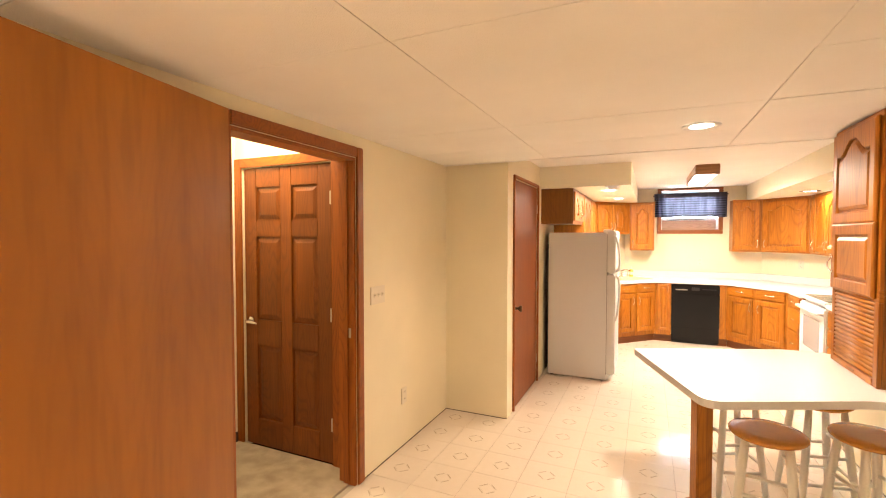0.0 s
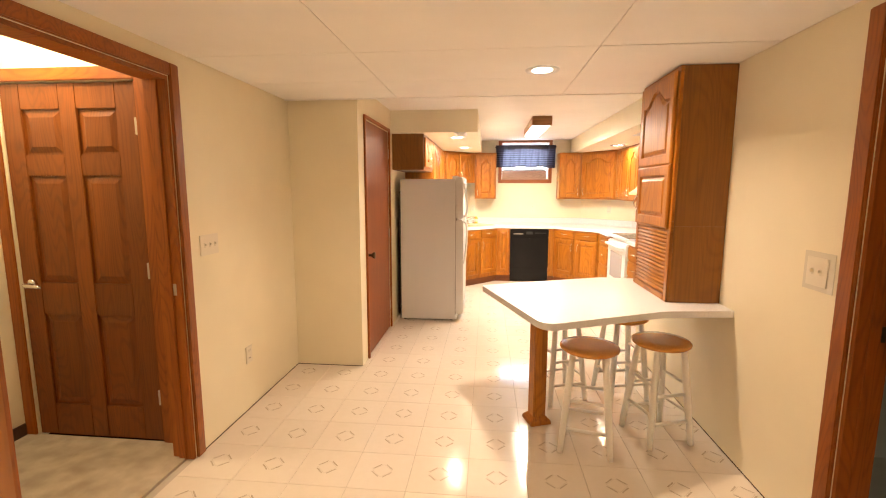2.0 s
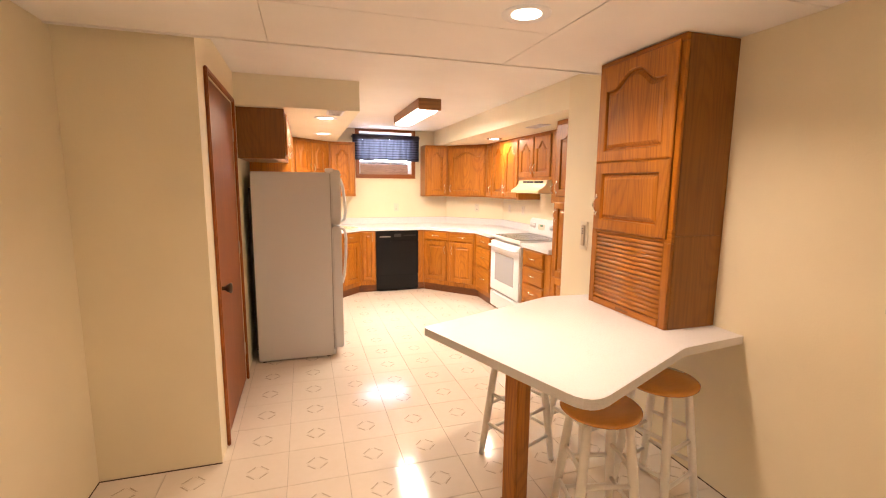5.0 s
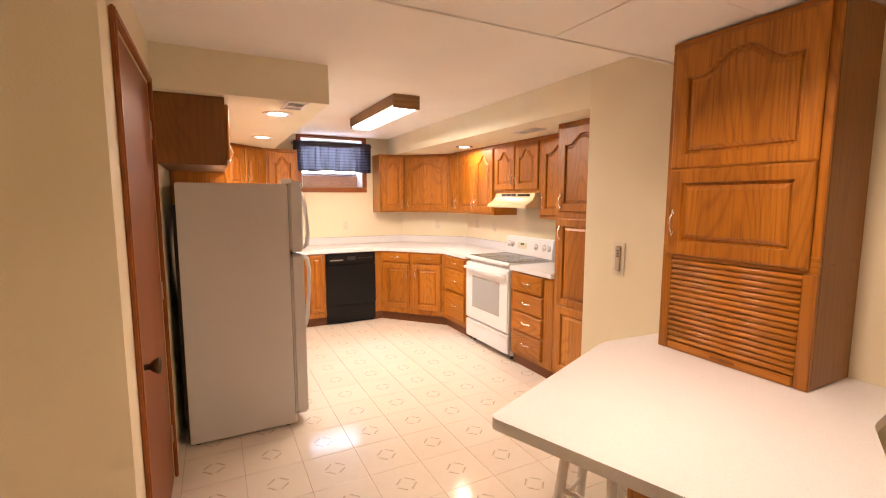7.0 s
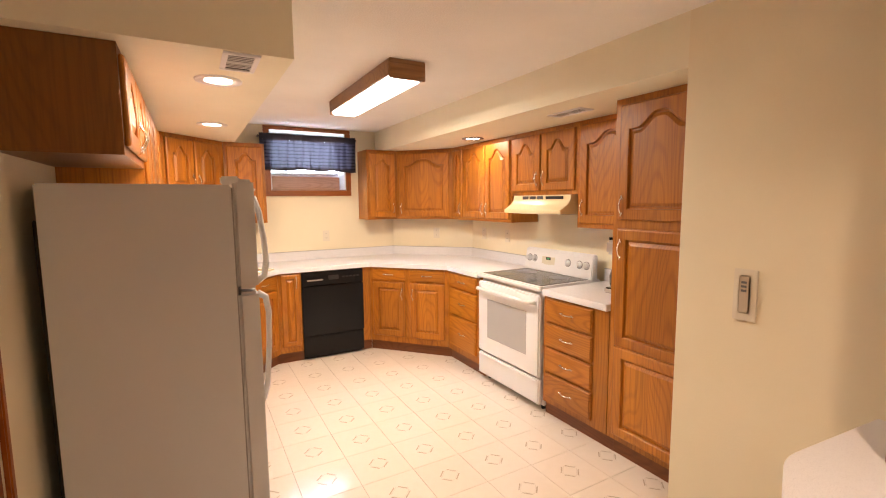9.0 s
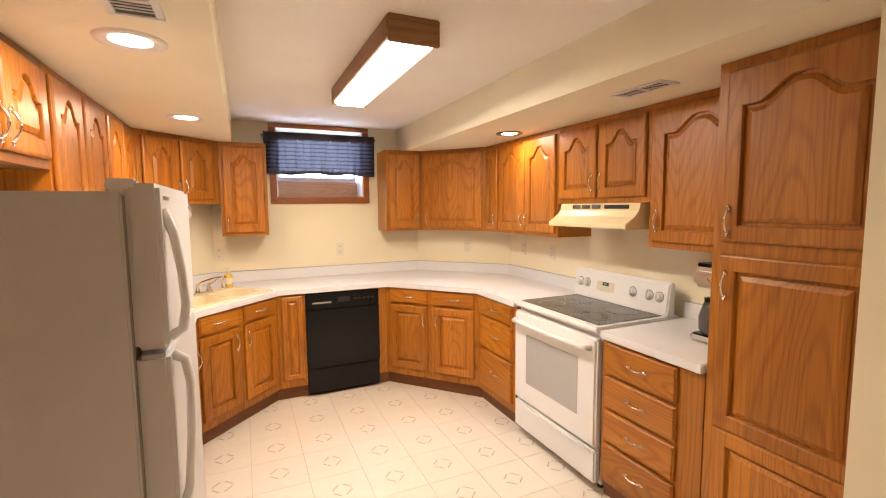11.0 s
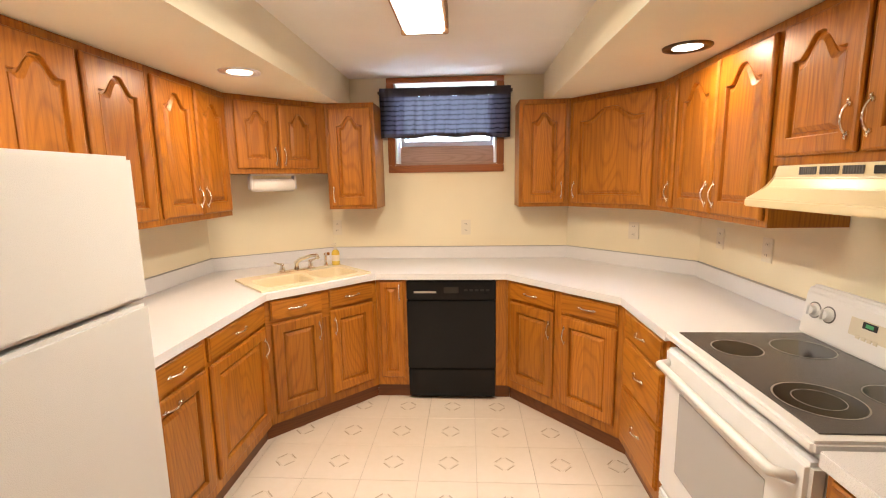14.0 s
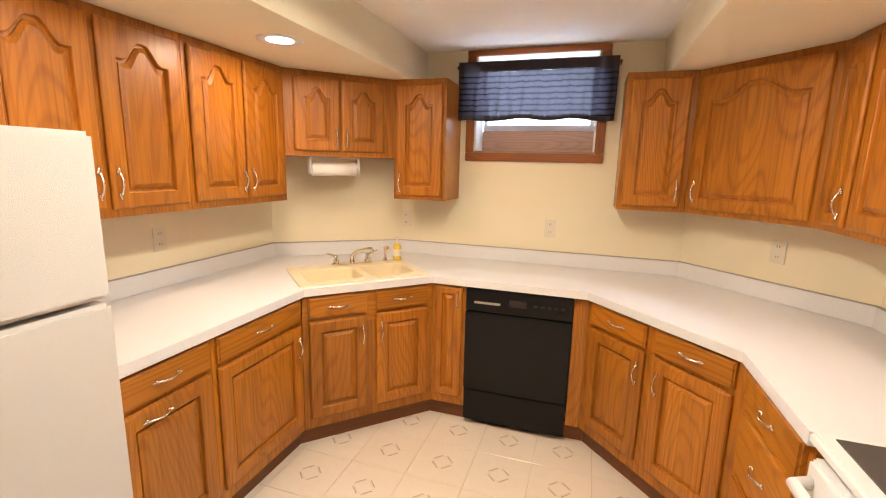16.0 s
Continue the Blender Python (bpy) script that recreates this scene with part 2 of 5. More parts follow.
def vinyl_material():
    """Glossy cream vinyl tile with a printed ring of four short strokes and corner points."""
    m, n, l, p = material("cream_vinyl_tile")
    tc = n.new("ShaderNodeTexCoord")
    sep = n.new("ShaderNodeSeparateXYZ")
    l.new(tc.outputs["Object"], sep.inputs[0])

    def op(kind, a, b=None):
        q = n.new("ShaderNodeMath")
        q.operation = kind
        for i, v in enumerate((a, b)):
            if v is None:
                continue
            if isinstance(v, (int, float)):
                q.inputs[i].default_value = v
            else:
                l.new(v, q.inputs[i])
        return q.outputs[0]

    ax, ay = op("ABSOLUTE", sep.outputs[0]), op("ABSOLUTE", sep.outputs[1])
    dia = op("ADD", ax, ay)
    stroke = op("LESS_THAN", op("ABSOLUTE", op("SUBTRACT", dia, 0.064)), 0.0055)
    away = op("GREATER_THAN", op("MINIMUM", ax, ay), 0.012)
    mark = op("MULTIPLY", stroke, away)
    inner = op("MULTIPLY", op("LESS_THAN", op("ABSOLUTE", op("SUBTRACT", dia, 0.052)), 0.002), 0.4)
    oi = n.new("ShaderNodeObjectInfo")
    geo = n.new("ShaderNodeNewGeometry")
    patch = noise_node(n, l, geo.outputs["Position"], 22, 4, 0.6)
    broad = noise_node(n, l, geo.outputs["Position"], 1.1, 3)
    base = ramp(n, l, patch, [(0.25, (0.76, 0.69, 0.59)), (0.75, (0.79, 0.72, 0.63))])
    base = mix(n, l, 0.2, base, ramp(n, l, broad, [(0.3, (0.86, 0.84, 0.82)), (0.7, (1, 1, 1))]), "MULTIPLY")
    base = mix(n, l, 0.3, base, ramp(n, l, oi.outputs["Random"], [(0.0, (0.92, 0.9, 0.88)), (1.0, (1, 1, 1))]), "MULTIPLY")
    fade = ramp(n, l, noise_node(n, l, geo.outputs["Position"], 35, 2), [(0.3, (0.6, 0.6, 0.6)), (0.65, (1, 1, 1))])
    strength = op("MULTIPLY", op("MAXIMUM", mark, inner), fade)
    l.new(mix(n, l, op("MULTIPLY", strength, 0.95), base, (0.42, 0.35, 0.26)), p.inputs["Base Color"])
    l.new(ramp(n, l, noise_node(n, l, geo.outputs["Position"], 9, 4), [(0.3, (0.09, 0.09, 0.09)), (0.75, (0.16, 0.16, 0.16))]), p.inputs["Roughness"])
    p.inputs["Coat Weight"].default_value, p.inputs["Coat Roughness"].default_value = 0.0, 0.06
    bump(n, l, p, noise_node(n, l, geo.outputs["Position"], 14, 3), 0.13, 0.004)
    return m


def sheer_material():
    m, n, l, p = material("sheer_navy_striped_fabric")
    tc = n.new("ShaderNodeTexCoord")
    sep = n.new("ShaderNodeSeparateXYZ")
    l.new(tc.outputs["Object"], sep.inputs[0])
    wv = n.new("ShaderNodeTexWave")
    wv.bands_direction = "Z"
    wv.inputs["Scale"].default_value, wv.inputs["Distortion"].default_value = 9.0, 1.2
    wv.inputs["Detail Scale"].default_value = 3.0
    l.new(tc.outputs["Object"], wv.inputs["Vector"])
    col = ramp(n, l, wv.outputs["Fac"], [(0.02, (0.012, 0.012, 0.022)), (0.14, (0.06, 0.062, 0.10)), (0.8, (0.09, 0.095, 0.15))])
    l.new(col, p.inputs["Base Color"])
    p.inputs["Roughness"].default_value = 0.9
    tr = n.new("ShaderNodeBsdfTranslucent")
    l.new(ramp(n, l, wv.outputs["Fac"], [(0.02, (0.0015, 0.0014, 0.0026)), (0.14, (0.025, 0.021, 0.029)), (0.9, (0.039, 0.032, 0.043))]), tr.inputs["Color"])
    clear = n.new("ShaderNodeBsdfTransparent")
    mx, mx2 = n.new("ShaderNodeMixShader"), n.new("ShaderNodeMixShader")
    mx.inputs[0].default_value, mx2.inputs[0].default_value = 0.7, 0.0024
    l.new(p.outputs[0], mx.inputs[1])
    l.new(tr.outputs[0], mx.inputs[2])
    l.new(mx.outputs[0], mx2.inputs[1])
    l.new(clear.outputs[0], mx2.inputs[2])
    l.new(mx2.outputs[0], n["Material Output"].inputs["Surface"])
    return m


def glass_material():
    m, n, l, p = material("window_glass")
    p.inputs["Base Color"].default_value = (0.95, 0.97, 0.97, 1)
    p.inputs["Roughness"].default_value, p.inputs["Transmission Weight"].default_value = 0.02, 1.0
    p.inputs["IOR"].default_value = 1.45
    return m


M_CARPET, M_LAM, M_VINYL, M_SHEER, M_GLASS = carpet_material(), laminate_material(), vinyl_material(), sheer_material(), glass_material()
M_HEM = painted("navy_hem", (0.035, 0.028, 0.036), 0.9, 0.1, 300, 0.5)
M_WELL = wood("weathered_well_boards", (0.30, 0.15, 0.09), (0.42, 0.23, 0.15), (0.50, 0.30, 0.21), axis=0)
M_SKY = plain("overcast_sky", (0.9, 0.95, 1.0), 1.0, 0, 85.0, (0.62, 0.78, 1.0))
M_SASH = painted("white_sash", (0.80, 0.80, 0.80), 0.5, 0.02)
M_BLUEWALL = painted("pale_blue_grey_paint", (0.46, 0.52, 0.52), 0.7, 0.03)
M_TILE2 = painted("pale_stone_floor", (0.50, 0.54, 0.52), 0.5, 0.12, 30, 0.2)


# ---- mesh helpers ----
def mesh_of(bm, mat, smooth=False):
    me = bpy.data.meshes.new("mesh")
    bmesh.ops.recalc_face_normals(bm, faces=bm.faces)
    bm.to_mesh(me)
    bm.free()
    me.materials.append(mat)
    if smooth:
        for f in me.polygons:
            f.use_smooth = True
    return me


def part(name, bm, mat, parent=None, label="", smooth=False, at=None):
    """One mesh object, under a thing or part when a parent is given; at: its pose in the parent."""
    me = bm if isinstance(bm, bpy.types.Mesh) else mesh_of(bm, mat, smooth)
    ob = new(name, me)
    if parent is not None:
        ob.parent = parent
    if at is not None:
        ob.matrix_basis = at
    return tagged(ob, label)


def thing(name, m, label, category, group="", kind=""):
    """An Empty at the base of a thing, which parents its parts."""
    ob = new(name)
    ob.empty_display_size = 0.1
    ob.matrix_basis = m
    return tagged(ob, label, category, group, kind)


def box(x0, y0, z0, x1, y1, z1, bevel=0.0, bm=None):
    bm = bm or bmesh.new()
    vs = [bm.verts.new(p) for p in ((x0, y0, z0), (x1, y0, z0), (x1, y1, z0), (x0, y1, z0), (x0, y0, z1), (x1, y0, z1), (x1, y1, z1), (x0, y1, z1))]
    fs = [bm.faces.new([vs[i] for i in q]) for q in ((3, 2, 1, 0), (4, 5, 6, 7), (0, 1, 5, 4), (1, 2, 6, 5), (2, 3, 7, 6), (3, 0, 4, 7))]
    if bevel:
        edges = list({e for f in fs for e in f.edges})
        bmesh.ops.bevel(bm, geom=edges, offset=bevel, segments=2, affect="EDGES", clamp_overlap=True)
    return bm


def prism(poly, z0, z1, bevel=0.0):
    """A flat polygon (x, y) raised from z0 to z1."""
    bm = bmesh.new()
    lo = [bm.verts.new((x, y, z0)) for x, y in poly]
    hi = [bm.verts.new((x, y, z1)) for x, y in poly]
    bm.faces.new(lo[::-1])
    bm.faces.new(hi)
    k = len(poly)
    for i in range(k):
        bm.faces.new((lo[i], lo[(i + 1) % k], hi[(i + 1) % k], hi[i]))
    if bevel:
        bmesh.ops.bevel(bm, geom=list(bm.edges), offset=bevel, segments=2, affect="EDGES", clamp_overlap=True)
    return bm


def tube(points, radii, sides=10, bm=None):
    """A round bar along points, with one radius or one for each point."""
    bm = bm or bmesh.new()
    pts = [Vector(p) for p in points]
    rs = radii if isinstance(radii, (list, tuple)) else [radii] * len(pts)
    rings = []
    side = None
    for i, p in enumerate(pts):
        d = (pts[min(i + 1, len(pts) - 1)] - pts[max(i - 1, 0)]).normalized()
        if side is None:
            side = d.orthogonal().normalized()
        side = (side - d * side.dot(d)).normalized()
        up = d.cross(side)
        rings.append([bm.verts.new(p + (side * math.cos(a) + up * math.sin(a)) * rs[i]) for a in (2 * math.pi * j / sides for j in range(sides))])
    for a, b in zip(rings, rings[1:]):
        for j in range(sides):
            bm.faces.new((a[j], a[(j + 1) % sides], b[(j + 1) % sides], b[j]))
    bm.faces.new(rings[0][::-1])
    bm.faces.new(rings[-1])
    return bm


def lathe(profile, sides=24, bm=None):
    """A turned body about z from (radius, z) pairs."""
    bm = bm or bmesh.new()
    rings = [[bm.verts.new((r * math.cos(2 * math.pi * j / sides), r * math.sin(2 * math.pi * j / sides), z)) for j in range(sides)] for r, z in profile]
    for a, b in zip(rings, rings[1:]):
        for j in range(sides):
            bm.faces.new((a[j], a[(j + 1) % sides], b[(j + 1) % sides], b[j]))
    bm.faces.new(rings[0][::-1])
    bm.faces.new(rings[-1])
    return bm


def arch_loop(w, h, rise, inset, y):
    """A panel outline in the x-z plane with a cathedral top; inset shrinks it evenly."""
    a, b = w / 2 - inset, h / 2 - inset
    pts = [(-a, -b), (0, -b), (a, -b), (a, 0)]
    steps = 24 if rise else 4
    for i in range(steps + 1):
        u = 1 - 2 * i / steps
        k = min(1, max(0, (abs(u) - 0.10) / 0.66))
        g = k * k * (3 - 2 * k)
        pts.append((u * a, b - rise * g))
    pts.append((-a, 0))
    return [(x, y, z) for x, z in pts]


def rect_loop(w, h, pattern, inset, y):
    """A rectangle sampled like an arch loop of the same pattern."""
    a, b = w / 2 - inset, h / 2 - inset
    out = [(-a, -b), (0, -b), (a, -b), (a, 0)]
    steps = len(pattern) - 6
    out += [((1 - 2 * i / steps) * a, b) for i in range(steps + 1)]
    out.append((-a, 0))
    return [(x, y, z) for x, z in out]


def skin(loops):
    bm = bmesh.new()
    rings = [[bm.verts.new(p) for p in lp] for lp in loops]
    k = len(rings[0])
    for a, b in zip(rings, rings[1:]):
        for j in range(k):
            bm.faces.new((a[j], a[(j + 1) % k], b[(j + 1) % k], b[j]))
    bm.faces.new(rings[0][::-1])
    bm.faces.new(rings[-1])
    return bm


DOOR_MESH = {}


def panel_door(w, h, rise, thick=0.02, stile=0.058, mat=None):
    """A raised-panel door about its centre, its face toward -y, with an arched or a plain panel."""
    key = (round(w, 3), round(h, 3), rise, mat.name)
    if key not in DOOR_MESH:
        stile = min(stile, w * 0.24, h * 0.24)
        pw, ph = w - 2 * stile, h - 2 * stile
        pat = arch_loop(pw, ph, rise, 0, 0)
        loops = [rect_loop(w, h, pat, 0.004, 0), rect_loop(w, h, pat, 0.0, -0.006), rect_loop(w, h, pat, 0.0, -thick + 0.009), rect_loop(w, h, pat, 0.004, -thick + 0.003), rect_loop(w, h, pat, 0.010, -thick),
                 arch_loop(pw, ph, rise, 0.0, -thick), arch_loop(pw, ph, rise, 0.003, -thick + 0.003), arch_loop(pw, ph, rise, 0.005, -thick + 0.016),
                 arch_loop(pw, ph, rise, 0.015, -thick + 0.016), arch_loop(pw, ph, rise * 0.97, 0.017, -thick + 0.011), arch_loop(pw, ph, rise * 0.97, 0.034, -thick + 0.002)]
        DOOR_MESH[key] = mesh_of(skin(loops), mat)
    return DOOR_MESH[key]


def pull_mesh():
    """A bowed cabinet pull about its centre, along z, standing toward -y."""
    L = 0.042
    pts, rad = [], []
    for i in range(13):
        u = -1 + 2 * i / 12
        pts.append((0, -0.006 - 0.017 * (1 - abs(u) ** 2.2), u * L))
        rad.append(0.0034 + 0.0022 * abs(u) ** 3 + 0.0016 * (1 - min(1, abs(u) * 2.5)))
    bm = tube(pts, rad, 8)
    for s in (-1, 1):
        tube([(0, 0.001, s * L), (0, -0.008, s * L)], [0.0095, 0.006], 10, bm)
        tube([(0, -0.004, s * L), (0, -0.006, s * (L + 0.012)), (0, -0.003, s * (L + 0.018))], [0.005, 0.0045, 0.002], 8, bm)
    return mesh_of(bm, M_CHROME, True)


PULL = pull_mesh()


def add_pull(parent, x, z, flat, y=-0.02):
    part("handle", PULL, M_CHROME, parent, "bowed chrome pull", at=pose(x, y, z, 0, 90 if flat else 0, 0))


def drawer_front(w, h):
    key = ("drawer", round(w, 3), round(h, 3))
    if key not in DOOR_MESH:
        bm = box(-w / 2, -0.02, -h / 2, w / 2, 0, h / 2)
        front = [e for e in bm.edges if all(v.co.y < -0.01 for v in e.verts)]
        bmesh.ops.bevel(bm, geom=front, offset=0.007, segments=3, affect="EDGES")
        DOOR_MESH[key] = mesh_of(bm, M_OAKH)
    return DOOR_MESH[key]


def cabinet(name, origin, turn, foot, z0, z1, fronts, label, category="cabinet", toe=False, body_mat=None):
    """A cabinet unit. Local x runs along its face, y into the wall. foot: its footprint; fronts: (kind, x0, x1, z0, z1, pull x, pull z)."""
    ob = thing(name, pose(origin[0], origin[1], 0, 0, 0, turn), label, category)
    part("body", prism(foot, z0, z1), body_mat or M_OAK, ob)
    if toe:
        x0, x1 = min(p[0] for p in foot), max(p[0] for p in foot)
        lo = min(p[1] for p in foot)
        part("toe_kick", box(x0 + 0.002, lo + 0.075, 0.001, x1 - 0.002, lo + 0.10, z0 - 0.0005), M_TOE, ob, "dark brown recessed toe kick")
    for kind, x0, x1, a, b, px, pz in fronts:
        cx, cz, w, h = (x0 + x1) / 2, (a + b) / 2, x1 - x0, b - a
        if kind == "drawer":
            p = part("drawer", drawer_front(w, h), M_OAKH, ob, at=pose(cx, -0.0005, cz))
            add_pull(p, 0, 0, True)
        else:
            p = part("door", panel_door(w, h, 0.062 * min(1.15, w / 0.3) if kind == "arch" else 0, mat=M_OAK), M_OAK, ob, at=pose(cx, -0.0005, cz))
            if px is not None:
                add_pull(p, px - cx, pz - cz, kind == "flatpull")
    return ob


def structure(name, bm, mat, label, category="wall", smooth=False):
    ob = part(name, bm, mat, None, smooth=smooth)
    return tagged(ob, label, category, kind="structure")


def trim_board(name, bm, mat, label):
    return structure(name, bm, mat, label, "trim")


# ---- plan ----
XL, XR = -1.165, 1.76            # dining walls
XKL, XKR, YB = -0.605, 2.61, 9.56  # kitchen walls
YJ = 5.37                       # jog
YE = 5.92                       # end of the dining wall
YF = -1.2                       # wall behind
DOOR_Y0, DOOR_Y1 = 3.115, 4.020   # doorway to the vestibule
RD0, RD1 = 2.750, 3.612           # doorway on the other side
T = 0.12

# floor under the tiles, walls
structure("floor", box(-1.3, YF - 0.1, -0.06, 2.8, YB + 0.1, -0.004), M_SEAM, "cream glossy vinyl tile floor with printed motifs", "floor")
structure("wall_left_rear", box(XL - T, YF, -0.02, XL, DOOR_Y0, 2.45), M_WALL, "cream painted wall beside the open door")
structure("wall_left_front", box(XL - T, DOOR_Y1, -0.02, XL, YJ + T, 2.45), M_WALL, "cream painted wall with switch and outlet")
structure("wall_left_head", box(XL - T, DOOR_Y0, 2.02, XL, DOOR_Y1, 2.45), M_WALL, "cream painted wall above the doorway")
structure("wall_jog", box(XL, YJ, -0.02, XKL, YJ + T, 2.45), M_WALL, "cream painted short return wall")
CD0, CD1 = 5.56, 6.45           # closet door
structure("wall_closet_near", box(XKL - T, YJ + T, -0.02, XKL, CD0, 2.45), M_WALL, "cream painted wall beside the closet door")
structure("wall_closet_head", box(XKL - T, CD0, 2.04, XKL, CD1, 2.45), M_WALL, "cream painted wall above the closet door")
structure("wall_kitchen_left", box(XKL - T, CD1, -0.02, XKL, 9.05, 2.45), M_WALL, "cream painted kitchen wall behind fridge and counter")
structure("wall_diagonal_left", prism([(XKL, 9.05), (0.12, YB), (0.03, YB + 0.08), (XKL - 0.08, 9.13)], -0.02, 2.45), M_WALL, "cream painted diagonal wall behind the sink")
WX0, WX1, WZ0, WZ1 = 0.64, 1.413, 1.625, 2.232
structure("wall_back_left", box(0.12, YB, -0.02, WX0, YB + 0.25, 2.45), M_WALL, "cream painted back wall")
structure("wall_back_right", box(WX1, YB, -0.02, 1.96, YB + 0.25, 2.45), M_WALL, "cream painted back wall")
structure("wall_back_low", box(WX0, YB, -0.02, WX1, YB + 0.25, WZ0), M_WALL, "cream painted back wall below the window")
structure("wall_back_high", box(WX0, YB, WZ1, WX1, YB + 0.25, 2.45), M_WALL, "cream painted back wall above the window")
structure("wall_diagonal_right", prism([(1.96, YB), (XKR, 8.86), (XKR + 0.08, 8.92), (2.05, YB + 0.08)], -0.02, 2.45), M_WALL, "cream painted diagonal corner wall")
structure("wall_kitchen_right", box(XKR, YE - 0.12, -0.02, XKR + T, 8.88, 2.45), M_WALL, "cream painted kitchen wall behind the range")
structure("wall_right_front", box(XR, RD1, -0.02, XR + T, YE, 2.45), M_WALL, "cream painted wall with switch and counter")
structure("wall_right_return", box(XR + T, YE - 0.10, -0.02, XKR, YE, 2.45), M_WALL, "cream painted return wall beside the pantry")
structure("wall_right_head", box(XR, RD0, 2.03, XR + T, RD1, 2.45), M_WALL, "cream painted wall above the side doorway")
structure("wall_right_rear", box(XR, YF, -0.02, XR + T, RD0, 2.45), M_WALL, "cream painted wall")
structure("wall_rear", box(XL - T, YF - T, -0.02, XR + T, YF, 2.45), M_WALL, "cream painted rear wall")

# ceilings: suspended tiles over the dining end, sprayed over the kitchen
YC = 5.315


def tile_ceiling():
    """Ceiling tiles with slightly open seams, in one mesh."""
    bm = bmesh.new()
    rng = random.Random(4)
    xs = [-1.50, -0.28, 0.94, 2.16]
    ys = [YF - 0.05, 0.54, 1.15, 1.76, 2.36, 2.97, 3.58, 4.19, 4.79, YC]
    for x0, x1 in zip(xs, xs[1:]):
        for y0, y1 in zip(ys, ys[1:]):
            x0c, x1c = max(x0, XL), min(x1, XR)
            dz = rng.uniform(0, 0.003)
            box(x0c + 0.002, y0 + 0.002, Z_DINE + dz, x1c - 0.002, y1 - 0.002, Z_DINE + 0.018, 0.0, bm)
    return bm


structure("ceiling", tile_ceiling(), M_CEIL, "off-white suspended ceiling tiles with thin seams", "ceiling")
structure("ceiling_backing", box(XL, YF, Z_DINE + 0.0185, XR, YC, 2.26), M_SEAM, "backing above the ceiling tiles", "ceiling")
structure("ceiling_edge", box(XL, YC, Z_DINE - 0.004, XR, YC + 0.018, 2.27), M_CEIL, "thin edge strip where the tiled ceiling ends", "trim")
structure("ceiling_kitchen", box(XL, YC + 0.018, Z_KIT, XKR, YB, 2.45), M_KCEIL, "off-white sprayed kitchen ceiling", "ceiling")
structure("ceiling_roof", box(-2.9, YF - T, 2.451, 4.0, YB + 0.25, 2.55), M_KCEIL, "floor slab above the basement", "ceiling")
structure("soffit_left", box(XKL, 6.57, Z_SOFFIT, 0.30, YB, Z_KIT), M_SOFFIT, "cream boxed soffit over the cabinets", "soffit")
structure("soffit_right", box(XR, YE, Z_SOFFIT, XKR, YB, Z_KIT), M_SOFFIT, "cream boxed soffit over the range side", "soffit")


# ---- doorways ----
def casing(name, x, side, y0, y1, top, label, width=0.075, depth=0.018):
    """A mitred-looking casing round an opening in a wall of constant x; side: +1 when the face looks toward +x."""
    ob = thing(name, pose(0, 0, 0), label, "trim", kind="structure")
    a, b = (x, x + side * depth) if side > 0 else (x - depth, x)
    for ya, yb in ((y0 - width, y0), (y1, y1 + width)):
        part("side_casing", box(a, ya, 0.001, b, yb, top + width, 0.005), M_TRIM, ob)
    part("head_casing", box(a, y0 + 0.0005, top, b, y1 - 0.0005, top + width, 0.005), M_TRIMH, ob)
    return ob


def jamb(name, x0, x1, y0, y1, top, label):
    ob = thing(name, pose(0, 0, 0), label, "trim", kind="structure")
    for ya, yb in ((y0, y0 + 0.018), (y1 - 0.018, y1)):
        part("side_jamb", box(x0 + 0.001, ya, 0.001, x1 - 0.001, yb, top), M_TRIM, ob)
    part("head_jamb", box(x0 + 0.001, y0 + 0.018, top - 0.018, x1 - 0.001, y1 - 0.018, top), M_TRIMH, ob)
    mid = (x0 + x1) / 2
    for ya, yb in ((y0 + 0.018, y0 + 0.030), (y1 - 0.030, y1 - 0.018)):
        part("stop", box(mid - 0.02, ya, 0.001, mid + 0.018, yb, top - 0.018, 0.002), M_TRIM, ob)
    return ob


casing("casing_1", XL, 1, DOOR_Y0, DOOR_Y1, 2.022, "red-brown stained casing round the doorway", 0.062)
j = jamb("jamb_1", XL - T, XL, DOOR_Y0, DOOR_Y1, 2.02, "red-brown stained jamb with a strike plate")
part("strike_plate", box(XL - 0.055, DOOR_Y1 - 0.0205, 0.92, XL - 0.025, DOOR_Y1 - 0.018, 0.98), M_STEEL, j, "steel strike plate")
casing("casing_2", XR, -1, RD0, RD1, 2.03, "red-brown stained casing of the side doorway")
j = jamb("jamb_2", XR, XR + T, RD0, RD1, 2.03, "dark stained jamb with a latch plate")
part("strike_plate", box(XR + 0.07, RD1 - 0.0205, 0.92, XR + 0.10, RD1 - 0.018, 0.98), M_BRONZE, j, "dark strike plate")

# the flush door that stands open beside the vestibule doorway
DOOR_TURN = -77.5


def knob(parent, x, y, z, out, mat, label):
    """A round door knob on a rose; out: +1 or -1 along y."""
    prof = [(0.030, 0.0), (0.030, 0.006), (0.012, 0.010), (0.011, 0.030), (0.022, 0.038), (0.029, 0.052), (0.027, 0.064), (0.012, 0.070)]
    part("knob", lathe(prof, 20), mat, parent, label, True, pose(x, y, z, 90 if out < 0 else -90, 0, 0))


d = thing("door_1", pose(-1.115, 3.06, 0.0, 0, 0, DOOR_TURN), "orange-brown flush veneer door standing open beside the doorway", "door", kind="structure")
part("leaf", box(0.0, -0.018, 0.012, 0.95, 0.018, 2.066, 0.002), M_SLAB, d)
knob(d, 0.88, 0.018, 0.905, 1, M_BRONZE, "dark bronze knob")
knob(d, 0.88, -0.018, 0.905, -1, M_BRONZE, "dark bronze knob")
